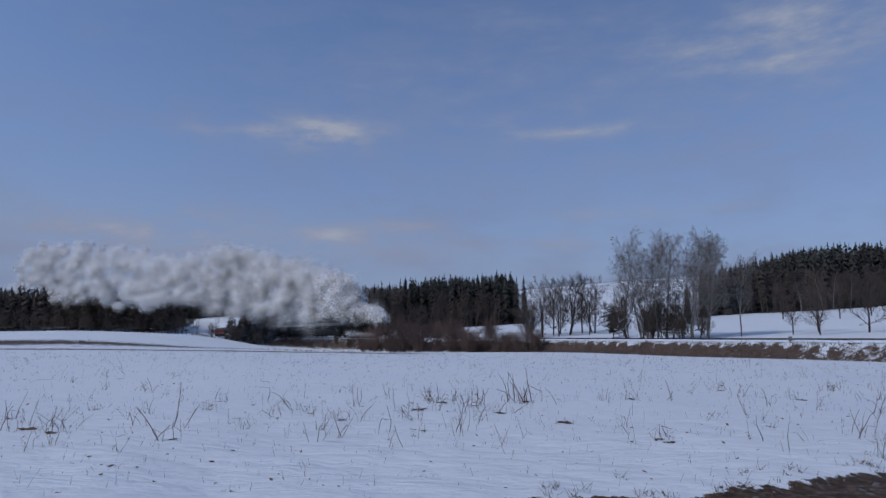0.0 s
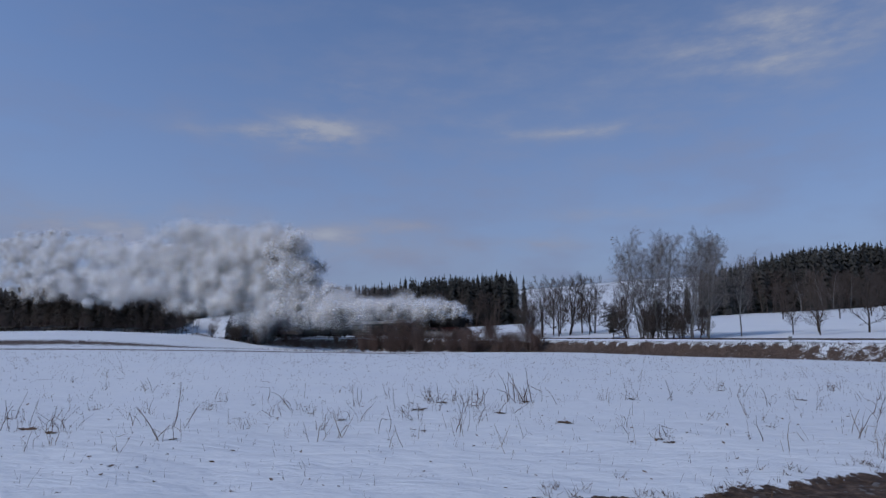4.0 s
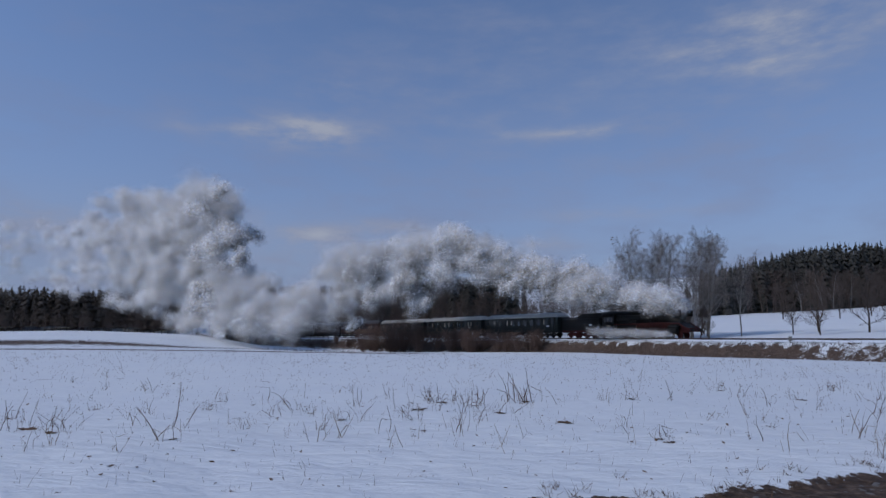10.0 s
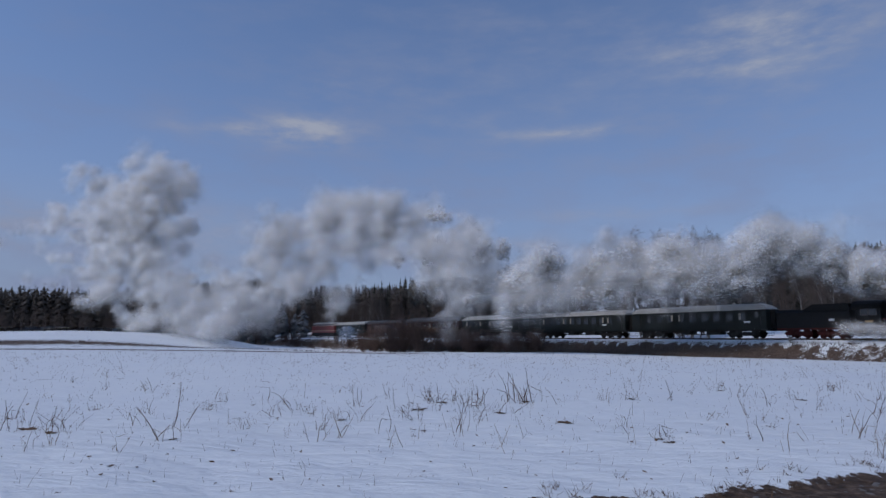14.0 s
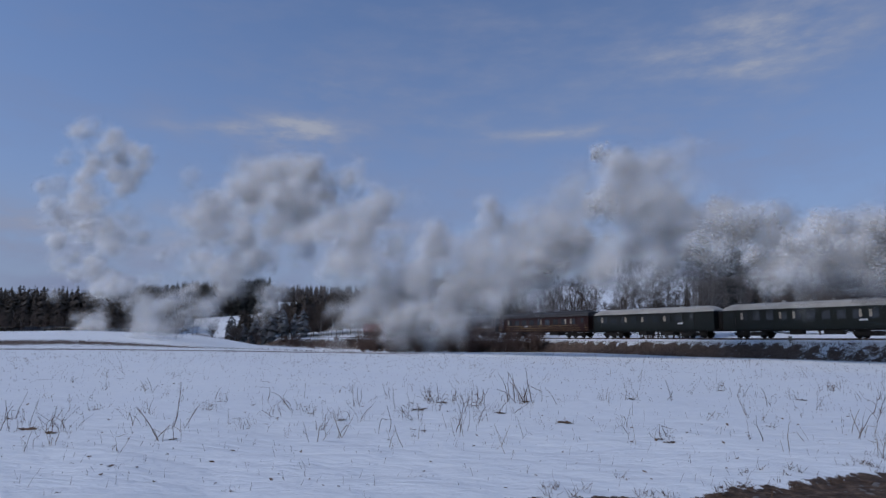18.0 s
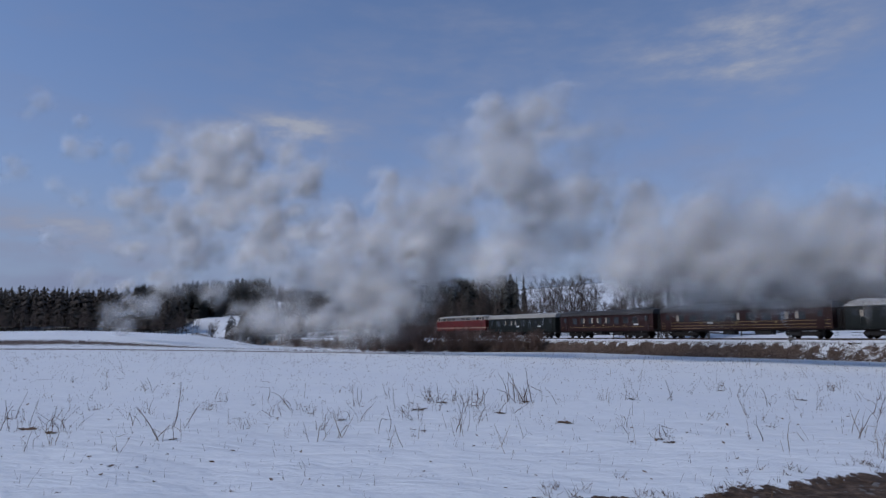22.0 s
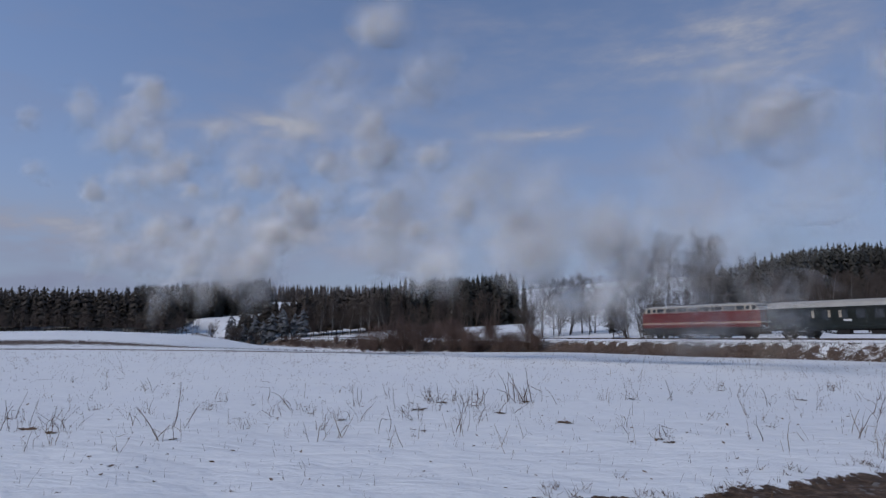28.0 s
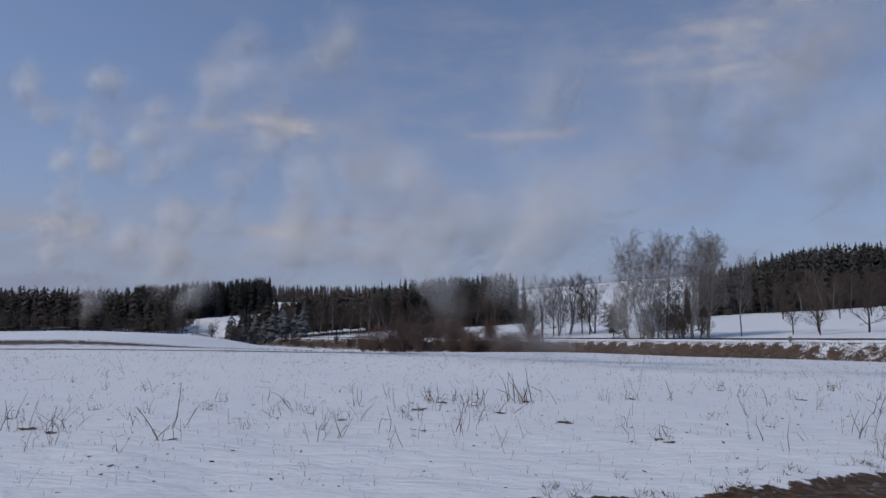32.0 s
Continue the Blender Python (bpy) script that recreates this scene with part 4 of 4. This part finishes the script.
    plant(snowy, [(-72 + i * 3.0 + rnd(-1, 1), 214 + rnd(-4, 8), rnd(.7, 1.15)) for i in range(9)], "snow-laden pines")
    small = [conifer_thing("pine_tree", "small dark pine with a crooked crown", 6.0, 2.2, 10, 10, NEEDLE, .26, .05, True)]
    plant(small, [(33.5, 122, .95)], "small pines behind the railway")
    slim = [bare_tree("birch_tree", "slim birch at the edge of the wood", BIRCH_SPEC, 15, .12, bark=BIRCH, twig=TWIG) for _ in range(2)]
    plant(slim, [(-48 + i * 3.4 + rnd(-1, 1), 229 + rnd(-3, 2), rnd(.75, 1.0)) for i in range(9)] + [(118, 203, 1.0), (127, 206, 1.0), (131, 207, .95), (140, 212, .9)], "slim birches at the wood's edge")
    for o in one + snowy + small + slim:
        drop(o)


build_trees()


# ---------------------------------------------------------------- field plants
def stalk_mesh(tall, bent, crook=.3):
    """One dead stalk: a thin knotty tube with kinks, snapped over or upright."""
    a = rnd(0, 6.28)
    p, d = Vector((0, 0, -.03)), Vector((math.cos(a) * .2, math.sin(a) * .2, 1)).normalized()
    r = rnd(.004, .0075)
    seg = 7
    vs = []
    for i in range(seg + 1):
        u = d.orthogonal().normalized()
        w = d.cross(u)
        q = r * (1 - .55 * i / seg) * (1.25 if i in (2, 4) else 1)
        vs += [tuple(p + (u * math.cos(k * math.pi / 2) + w * math.sin(k * math.pi / 2)) * q) for k in range(4)]
        d = (d + ball_spot(crook)).normalized()
        if bent and i == 4:
            d = Vector((d.x * 4 + rnd(-.6, .6), d.y * 4 + rnd(-.6, .6), -rnd(.1, .7))).normalized()
        p = p + d * (tall / seg)
    return Shape().add(vs, [(i * 4 + k, i * 4 + (k + 1) % 4, i * 4 + 4 + (k + 1) % 4, i * 4 + 4 + k) for i in range(seg) for k in range(4)])


def pix_spot(x, y):
    """Field spot that is seen x to the side and y below the level line, both as slopes."""
    dist = 1.6 / y
    for _ in range(4):
        dist = (1.6 - height(x * dist, dist)) / y
    return x * dist, dist


def build_weeds():
    dark = [stalk_mesh(.55, i % 3 == 1).mesh("stalk", WEED) for i in range(14)]
    pale = [stalk_mesh(.5, i % 3 == 0, .2).mesh("stalk", STRAW) for i in range(10)]
    mats = []
    for i in range(4):
        s = Shape()
        ring = [(0, 0, .05)]
        n = 26
        for j in range(n):
            a = j * 6.2832 / n
            q = .5 * rnd(.25, 1.0)
            ring.append((math.cos(a) * q, math.sin(a) * q * .7, rnd(-.03, .09)))
        s.add(ring, [(0, 1 + j, 1 + (j + 1) % n) for j in range(n)])
        mats.append(s.mesh("dead_leaves", WEED))
    kinds = [(6, .2, 1), (12, .4, .8), (3, .12, 1.15), (15, .28, 1.1), (6, .4, .45), (2, .1, 1.1)]

    def tuft_of(t, meshes, n, spread, tall):
        for k in range(n):
            p = part("stalk", random.choice(meshes), None, t)
            p.matrix_basis = pose(rnd(-1, 1) * spread, rnd(-1, 1) * spread, 0, rnd(-26, 26), rnd(-26, 26), rnd(0, 360))
            q = tall * rnd(.5, 1.15)
            p.scale = (q, q, q)
    big = [(-.66, .145, 1, 1.2), (-.685, .128, 0, 1.0), (-.62, .15, 1, .9), (-.425, .16, 0, 1.1), (-.415, .14, 5, 1.2), (-.355, .10, 0, 1.0), (-.32, .14, 1, .7), (-.285, .10, 2, 1.0),
           (-.24, .115, 2, 1.0), (-.21, .12, 1, .9), (-.13, .11, 0, 1.0), (-.094, .15, 5, 1.1), (-.04, .115, 1, 1.2), (-.03, .145, 4, .6), (.05, .11, 3, 1.0), (.06, .13, 0, .8), (.13, .102, 3, 1.5),
           (.19, .107, 2, 1.1), (.195, .135, 4, 1.0), (.125, .16, 5, .8), (.345, .155, 5, 1.0), (.355, .165, 4, .7), (.40, .09, 2, .9), (.44, .085, 1, .8), (.52, .11, 2, .9), (.515, .143, 4, .7),
           (.62, .085, 3, 1.0), (.66, .16, 5, .9), (.69, .10, 0, .9), (-.52, .2, 4, .5), (-.33, .238, 4, .35), (-.11, .25, 4, .4), (-.6, .24, 4, .3),
           (-.16, .13, 1, .7), (-.05, .13, 0, .9), (.0, .105, 1, 1.1), (.03, .12, 2, 1.1), (-.27, .125, 0, .8), (-.19, .145, 0, .8), (.09, .12, 1, .9), (.25, .1, 0, .9), (.3, .098, 1, .8),
           (.36, .1, 2, 1.0), (.47, .095, 0, 1.0), (.57, .1, 1, .9), (.6, .115, 0, .7), (-.47, .12, 0, .8), (-.55, .115, 1, .6), (-.37, .115, 1, .7), (.34, .16, 1, .5), (-.02, .1, 3, .8)]
    for i, (sx, sy, k, sc) in enumerate(big):
        x, y = pix_spot(sx, sy)
        t = thing("dead_weed", "brown dead weed stalks sticking out of the snow", "weed", "dead weeds in the field", pose(x, y, height(x, y), 0, 0, i * 77))
        t.scale = (sc,) * 3
        tuft_of(t, dark, *kinds[k])
        if k in (0, 1, 3, 4):
            p = part("dead_leaves", random.choice(mats), None, t, "matted brown dead leaves")
            p.scale = (rnd(.5, .9) * kinds[k][1] * 1.1,) * 3
    for i in range(230):
        y = 8.5 + 50 * rnd(0, 1) ** 1.35
        x = rnd(-.74, .74) * y
        t = thing("dead_weed", "thin straw-coloured weed in the snow", "weed", "dead weeds in the field", pose(x, y, height(x, y), 0, 0, i * 77))
        t.scale = (rnd(.4, 1.0),) * 3
        tuft_of(t, pale if i % 2 else dark, 2 + i % 3, .14, 1.0)
    stub = Shape()
    for i in range(5200):
        y = 6.8 + 80 * rnd(0, 1) ** 1.15
        x = rnd(-.85, .85) * y
        if soil_mask(x, y) > .3 or track_sd(x, y)[1] > -9:
            continue
        z = height(x, y)
        h = rnd(.03, .12) * (1 + y / 60)
        r = .002 + y * .0001
        p = Vector((x, y, z - .02))
        stub.rod(p, p + Vector((rnd(-.5, .5) * h, rnd(-.5, .5) * h, h)), r, r * .5, 3, False)
        if i % 4 == 0:
            stub.rod(p, p + Vector((rnd(-1, 1) * h, rnd(-1, 1) * h, h * .25)), r * 1.6, r * .6, 3, False)
    tagged(part("stubble", stub, WEED), "short brown stubble poking through the snow", "stubble", kind="stuff")
    chips = Shape()
    for i in range(650):
        y = 6.9 + 60 * rnd(0, 1) ** 1.5
        x = rnd(-.85, .85) * y
        if soil_mask(x, y) > .3 or track_sd(x, y)[1] > -9:
            continue
        k = rnd(.01, .05) * (.7 + y / 28)
        g = rnd(0, 6.28)
        c, q = math.cos(g) * k, math.sin(g) * k
        z = height(x, y)
        w = rnd(.25, .6)
        chips.add([(x - c, y - q, z - .01), (x + q * w, y - c * w, z + k * .3), (x + c, y + q, z + k * rnd(.1, .6)), (x - q * w, y + c * w, z + k * .2), (x, y, z - .01)],
                  [(0, 1, 2, 3), (0, 4, 1), (1, 4, 2), (2, 4, 3), (3, 4, 0)])
    tagged(part("plant_litter", chips, WEED), "scattered dead leaves and clods on the snow", "litter", kind="stuff")
    tuft = Shape()
    for i in range(75):
        x = 1.0 + 6.5 * rnd(0, 1)
        y = 6.72 + .12 * (x - 1.3) + .215 * max(0, x - 2.5) + random.gauss(.12, .22)
        z = height(x, y)
        for k in range(7):
            p = Vector((x + rnd(-.05, .05), y + rnd(-.04, .04), z - .02))
            tuft.rod(p, p + Vector((rnd(-.09, .09), rnd(-.08, .08), rnd(.02, .11))), .004, .001, 3, False)
    tagged(part("grass_tufts", tuft, WEED), "short withered grass along the edge of the farm track", "grass", kind="stuff")
    grass = Shape()
    for i in range(8200):
        s = rnd(-130, 62)
        d = -rnd(3.1, 7.4)
        x, y, _ = on_track(s, d)
        if rnd(0, 1) > .25 + bare_mask(x, y):
            continue
        z = height(x, y)
        for k in range(3):
            h = rnd(.2, .6)
            p = Vector((x + rnd(-.2, .2), y + rnd(-.2, .2), z - .05))
            grass.rod(p, p + Vector((rnd(-.3, .3), rnd(-.3, .3), h)), .02, .006, 3, False)
    for i in range(1800):
        x = rnd(-125, -15)
        y = 112 + rnd(-7, 7)
        z = height(x, y)
        p = Vector((x, y, z - .05))
        grass.rod(p, p + Vector((rnd(-.2, .2), rnd(-.2, .2), rnd(.12, .4))), .03, .01, 3, False)
    tagged(part("dry_grass", grass, BANKGRASS), "dry brown grass on the banks", "grass", kind="stuff")
    st = Shape()
    for i in range(260):
        x = rnd(1.0, 7)
        y = rnd(4.9, 7.6)
        if soil_mask(x, y) < .6:
            continue
        z = height(x, y)
        a = rnd(.01, .042)
        n0 = len(st.v)
        st.lathe([(-a * .4, a * .3), (-a * .1, a), (a * .15, a * .8), (a * .3, a * .2)], "z", (0, 0, 0), 6)
        g, sx = rnd(0, 6.28), rnd(.6, 1.7)
        for j in range(n0, len(st.v)):
            u, v, w = st.v[j]
            u *= sx
            st.v[j] = (x + u * math.cos(g) - v * math.sin(g), y + u * math.sin(g) + v * math.cos(g), z + w)
    tagged(part("gravel", st, STONE), "wet stones in the dark soil", "gravel", kind="stuff")


build_weeds()


# ---------------------------------------------------------------- clouds
def build_clouds():
    """Thin veils and a hazy band over the horizon, on a far sheet."""
    m, nt, out = shader("thin_cloud")
    tc = nt.nodes.new("ShaderNodeTexCoord")
    sep = nt.nodes.new("ShaderNodeSeparateXYZ")
    nt.links.new(tc.outputs["Object"], sep.inputs[0])
    az = calc(nt, "ARCTAN2", sep.outputs[0], sep.outputs[1])
    el = calc(nt, "DIVIDE", sep.outputs[2], 3800.0)
    wisp = noise_tex(nt, 0.0028, 6, 0.56, (1, 1, 2.6))
    broad = noise_tex(nt, 0.0009, 4, 0.5, (1, 1, 2.0))

    def veil(a, e, wa, we, strength):
        p = calc(nt, "DIVIDE", calc(nt, "SUBTRACT", az, radians(a)), radians(wa))
        q = calc(nt, "DIVIDE", calc(nt, "SUBTRACT", el, e), we)
        r = calc(nt, "ADD", calc(nt, "MULTIPLY", p, p), calc(nt, "MULTIPLY", q, q))
        g = calc(nt, "POWER", 2.718, calc(nt, "MULTIPLY", r, -1.0))
        return calc(nt, "MULTIPLY", g, strength)
    total = None
    for v in ((-11.5, .335, 4.6, .026, 1.25), (-19, .322, 5, .018, .5), (-10.8, .162, 2.6, .013, .8), (-27, .155, 6, .012, .5), (10.5, .152, 3.5, .014, .5), (33, .46, 7, .1, .6), (27, .43, 9, .05, .35),
              (11.5, .335, 5, .012, .5), (15.5, .33, 2, .015, .5), (18, .195, 7, .012, .45), (3, .36, 2.5, .012, .35), (-8, .41, 6, .02, .25), (-4, .18, 4, .012, .4), (14, .45, 26, .2, .28), (-25, .15, 15, .05, .5), (-2, .14, 12, .03, .25)):
        g = veil(*v)
        total = g if total is None else calc(nt, "ADD", total, g)
    lump = calc(nt, "MULTIPLY", calc(nt, "SUBTRACT", wisp, 0.26), 2.3, True)
    total = calc(nt, "MULTIPLY", total, lump)
    high = calc(nt, "MULTIPLY", calc(nt, "SUBTRACT", calc(nt, "MULTIPLY", broad, wisp), 0.22), 1.6, True)
    haze = calc(nt, "POWER", 2.718, calc(nt, "MULTIPLY", calc(nt, "MAXIMUM", el, 0.0), -3.5))
    haze = calc(nt, "MULTIPLY", haze, calc(nt, "ADD", calc(nt, "MULTIPLY", broad, 0.3), 0.88))
    alpha = calc(nt, "ADD", calc(nt, "ADD", calc(nt, "MULTIPLY", total, 0.75), calc(nt, "MULTIPLY", high, 0.45)), haze, True)
    alpha = calc(nt, "MINIMUM", alpha, 0.96)
    e = node(nt, "ShaderNodeEmission", Strength=0.31)
    nt.links.new(mixed(nt, calc(nt, "MULTIPLY", total, 1.2, True), (0.61, 0.69, 0.98), (1.06, 1.1, 1.2)), e.inputs["Color"])
    tr = nt.nodes.new("ShaderNodeBsdfTransparent")
    mx = nt.nodes.new("ShaderNodeMixShader")
    nt.links.new(alpha, mx.inputs[0])
    nt.links.new(tr.outputs[0], mx.inputs[1])
    nt.links.new(e.outputs[0], mx.inputs[2])
    nt.links.new(mx.outputs[0], out.inputs[0])
    s = Shape()
    n = 72
    vs = []
    for j in range(9):
        for i in range(n + 1):
            g = radians(-110 + 220 * i / n)
            vs.append((math.sin(g) * 3800, math.cos(g) * 3800, -60 + j * 330))
    s.add(vs, [(j * (n + 1) + i, j * (n + 1) + i + 1, (j + 1) * (n + 1) + i + 1, (j + 1) * (n + 1) + i) for j in range(8) for i in range(n)])
    return tagged(part("cloud_backdrop", s, m), "thin pale clouds and haze in a blue winter sky", "clouds", kind="structure")


CLOUDS = build_clouds()


# ---------------------------------------------------------------- steam
LIT = (sun_dir + Vector((0, 0, .6))).normalized()


def puff_mesh(seed, material, lumps=9, flakes=8, size=.55):
    """A soft lump of mist about 1 m in radius: several swellings, each filled with small curved flakes that lie every way."""
    random.seed(900 + seed)
    vs, fs, body, normals = [], [], [], []
    for i in range(lumps):
        c = ball_spot(.62) if i else Vector((0, 0, 0))
        for j in range(flakes):
            p = c + ball_spot(.42)
            n = ball_spot().normalized()
            away = ((p - c) * 1.3 + p).normalized()
            if n.dot(away) < 0:
                n = -n
            u = n.orthogonal().normalized()
            v = n.cross(u)
            r = size * rnd(.75, 1.25)
            o = len(vs)
            vs.append(tuple(p + n * r * .22))
            body.append(1.0)
            normals.append(tuple((away * .45 + LIT).normalized()))
            for k in range(7):
                g = 2 * math.pi * k / 7
                q = p + (u * math.cos(g) + v * math.sin(g)) * r * rnd(.85, 1.15)
                vs.append(tuple(q))
                body.append(0.0)
                normals.append(tuple((((q - c) * 1.3 + q).normalized() * .45 + LIT).normalized()))
            fs += [(o, o + 1 + k, o + 1 + (k + 1) % 7) for k in range(7)]
            if o:
                fs.append((o - 1, o + 1, o + 2))
    me = bpy.data.meshes.new("puff")
    me.from_pydata(vs, [], fs)
    me.polygons.foreach_set("use_smooth", [True] * len(fs))
    me.attributes.new("body", "FLOAT", "POINT").data.foreach_set("value", body)
    me.normals_split_custom_set_from_vertices(normals)
    me.materials.append(material)
    return me


DENSE = steam_material("dense_steam", 0.3, 0.15, (0.985, 0.985, 0.985))
LOOSE = steam_material("loosening_steam", 0.2, 0.4, (0.97, 0.97, 0.97), 1.3)
THIN = steam_material("thin_steam", 0.1, 0.6, (0.93, 0.93, 0.93), 1.1)
WIND = -3.3
# moment of leaving the chimney, least and greatest rise
RISE = [(-28, 1, 4.5), (-12, 1.2, 4.2), (-8, 1.2, 4.5), (-6.5, .6, 6), (-4.5, .4, 5.4), (-2.6, -.3, 6), (-1.4, -.6, 6.2), (-1, -.8, 2.2), (0, -1, 1.8), (1.5, -1, .7), (2.6, -1, .7),
        (3.4, -1, 1.5), (4, -.7, 2.8), (5, -.4, 4.1), (6, -.2, 4.7), (6.3, 1.6, 4.8), (7, 2.8, 4.8), (7.6, 2.2, 4.3), (8.2, .6, 3.7), (9, -1.2, 3.3), (9.5, -1.5, 2.2), (10, -1.5, 1.4),
        (11, -1, 2.1), (12.1, .2, 2.4), (12.3, 1.4, 4), (12.75, 1.4, 4), (13, .5, 2.7), (13.6, 0, 2.0), (14.2, -.5, 1.1), (15, -.8, .7), (15.6, -1.3, 1.3), (16.3, -1.3, 1.6), (16.7, .2, 2), (19, .5, 2)]


def rise_range(te):
    for (a, lo0, hi0), (b, lo1, hi1) in zip(RISE, RISE[1:]):
        if a <= te <= b:
            k = (te - a) / (b - a)
            return lo0 + (lo1 - lo0) * k, hi0 + (hi1 - hi0) * k
    return RISE[-1][1:]


def chimney_at(t):
    return Vector(on_track(front(t) - 3.26, 0, RAIL + 4.4))


def build_steam():
    """Clouds that leave the chimney one after another; in each, dense young puffs, looser ones and thin veils that last."""
    kinds = [[puff_mesh(i, DENSE, 8, 9, .6) for i in range(7)], [puff_mesh(10 + i, LOOSE, 6, 6, .65) for i in range(7)], [puff_mesh(20 + i, THIN, 6, 4, .75) for i in range(6)]]
    random.seed(41)
    clouds = []
    te = -27.4
    while te < 17.5:
        home = chimney_at(te)
        late = te > 11
        c = thing("steam_cloud", "greyish drifting cloud of exhaust steam" if late else "drifting white cloud of exhaust steam", "steam", "steam of the locomotive")
        puffs = []
        n = 45 if -7 < te < 14.5 else 15 if te < -8.5 else 30
        for i in range(n):
            kind = (0, 1, 0, 2, 1, 0, 0)[i % 7]
            tp = te + 0.8 * (i + rnd(0, 1)) / n
            if tp < -2:
                kind = max(1, kind)
            lo, hi = rise_range(tp)
            k = rnd(0, 1) ** (.75 if hi > 3.5 else 1)
            if kind == 0:
                r, wait, life = rnd(1.3, 2.4), 0.0, rnd(3, 6.5)
            elif kind == 1:
                r, wait, life = rnd(2.3, 4.4), rnd(.5, 2.4), rnd(9, 15.5)
            else:
                r, wait, life = rnd(3.4, 5.0), rnd(3, 6), rnd(14, 20)
            if tp < -1:
                r = max(r, rnd(3.0, 4.6))
            if tp < -1:
                life += 8 + max(0, -tp - 12) * .9
            if tp > 4.4 and kind:
                life *= 1.5
            if kind < 2:
                life = min(life, 29.2 - tp + rnd(-5, .3))
            A = lo + (hi - lo) * k
            if A < 0 and 4.4 < tp < 14.8:
                life *= .8 if kind == 1 else .6
            off = Vector([max(-1.5, min(1.5, random.gauss(0, s))) for s in (1.3 if tp < 0 else .9, 1, .5)])
            me = kinds[kind][i % len(kinds[kind])]
            p = part("puff", me, None, c)
            p.scale = (r * rnd(.9, 1.25), r * rnd(.9, 1.25), r * rnd(.8, 1.1))
            turn = (rnd(-15, 15), rnd(-15, 15), rnd(-20, 20))
            puffs.append((p, tp, A, r, off, turn, wait, life))
        clouds.append((c, te, home, puffs))
        te += 0.8
    return clouds


STEAM_CLOUDS = build_steam()


def build_cylinder_steam():
    """Low wisps that the cylinders blow out beside the wheels."""
    c = thing("cylinder_steam", "thin white steam blown out beside the wheels", "steam")
    me = [puff_mesh(40 + i, THIN) for i in range(3)]
    random.seed(43)
    for i in range(60):
        k = i / 59
        p = part("wisp", me[i % 3], None, c)
        p.scale = (rnd(.8, 1.3) + k, rnd(.5, .9) + .4 * k, rnd(.4, .6) + .35 * k)
        p.matrix_basis = pose(-3.2 - 12 * k + rnd(-.5, .5), -1.9 - 1.1 * k + rnd(-.4, .4), .35 + .45 * k + rnd(-.1, .25), rnd(0, 40), rnd(0, 40), rnd(0, 40)) @ Matrix.Diagonal((*p.scale, 1))
    return c


CYLINDER_STEAM = build_cylinder_steam()


def motions():
    for ob, back in TRAIN:
        walk(ob, [(t, pose(*on_track(front(t) - back, 0, RAIL), 0, 0, HEADING)) for t in range(0, 33, 4)])
    walk(CYLINDER_STEAM, [(t, pose(*on_track(front(t), 0, RAIL), 0, 0, HEADING)) for t in range(0, 33, 4)])
    walk(CLOUDS, [(0, pose(0, 0, 0)), (32, pose(0, 0, 0, 0, 0, 4.4))])
    for c, te, home, puffs in STEAM_CLOUDS:
        def drift(t):
            return home + Vector((WIND * max(0.0, t - te), 0, 0))
        if te <= 0:
            walk(c, [(0, Matrix.Translation(drift(0))), (32, Matrix.Translation(drift(32)))])
        else:
            walk(c, [(0, Matrix.Translation(home)), (te, Matrix.Translation(home)), (te + .2, Matrix.Translation(drift(te + .2))), (32, Matrix.Translation(drift(32)))])
        for p, tp, A, r, off, turn, late, life in puffs:
            rot = Euler([radians(a) for a in turn]).to_matrix().to_4x4()
            out = chimney_at(tp)
            start, end = tp + late, tp + life

            def at(t):
                age = max(0.02, t - tp)
                q = out + Vector((WIND * age, 0, 0)) + off * (.35 + .45 * age ** .8)
                hold = 1.5 if tp < 5.5 else 3.6 if tp < 10.5 else 5
                climb = 1.7 * (1 - math.exp(-age * 2)) + (A * age ** .7 if A > 0 else A * max(0.0, age - hold) ** .9)
                q.z = out.z + climb + off.z * (.35 + .45 * age ** .7)
                q.z = max(q.z, .4 + r * .55 + .8 * abs(off.x))
                return Matrix.Translation(q - drift(t)) @ rot

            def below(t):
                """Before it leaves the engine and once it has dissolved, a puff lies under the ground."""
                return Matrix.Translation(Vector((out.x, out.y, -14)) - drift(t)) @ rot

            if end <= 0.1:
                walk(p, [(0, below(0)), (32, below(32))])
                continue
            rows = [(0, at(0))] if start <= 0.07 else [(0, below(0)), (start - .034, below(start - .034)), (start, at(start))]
            first, last = rows[-1][0], min(32.0, end)
            rows += [(tp + a, at(tp + a)) for a in (.3, .8, 1.6, 3, 5, 8, 12, 17, 24) if first + .08 < tp + a < last - .08]
            rows.append((last, at(last)))
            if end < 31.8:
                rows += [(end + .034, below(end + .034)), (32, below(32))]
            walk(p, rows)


motions()
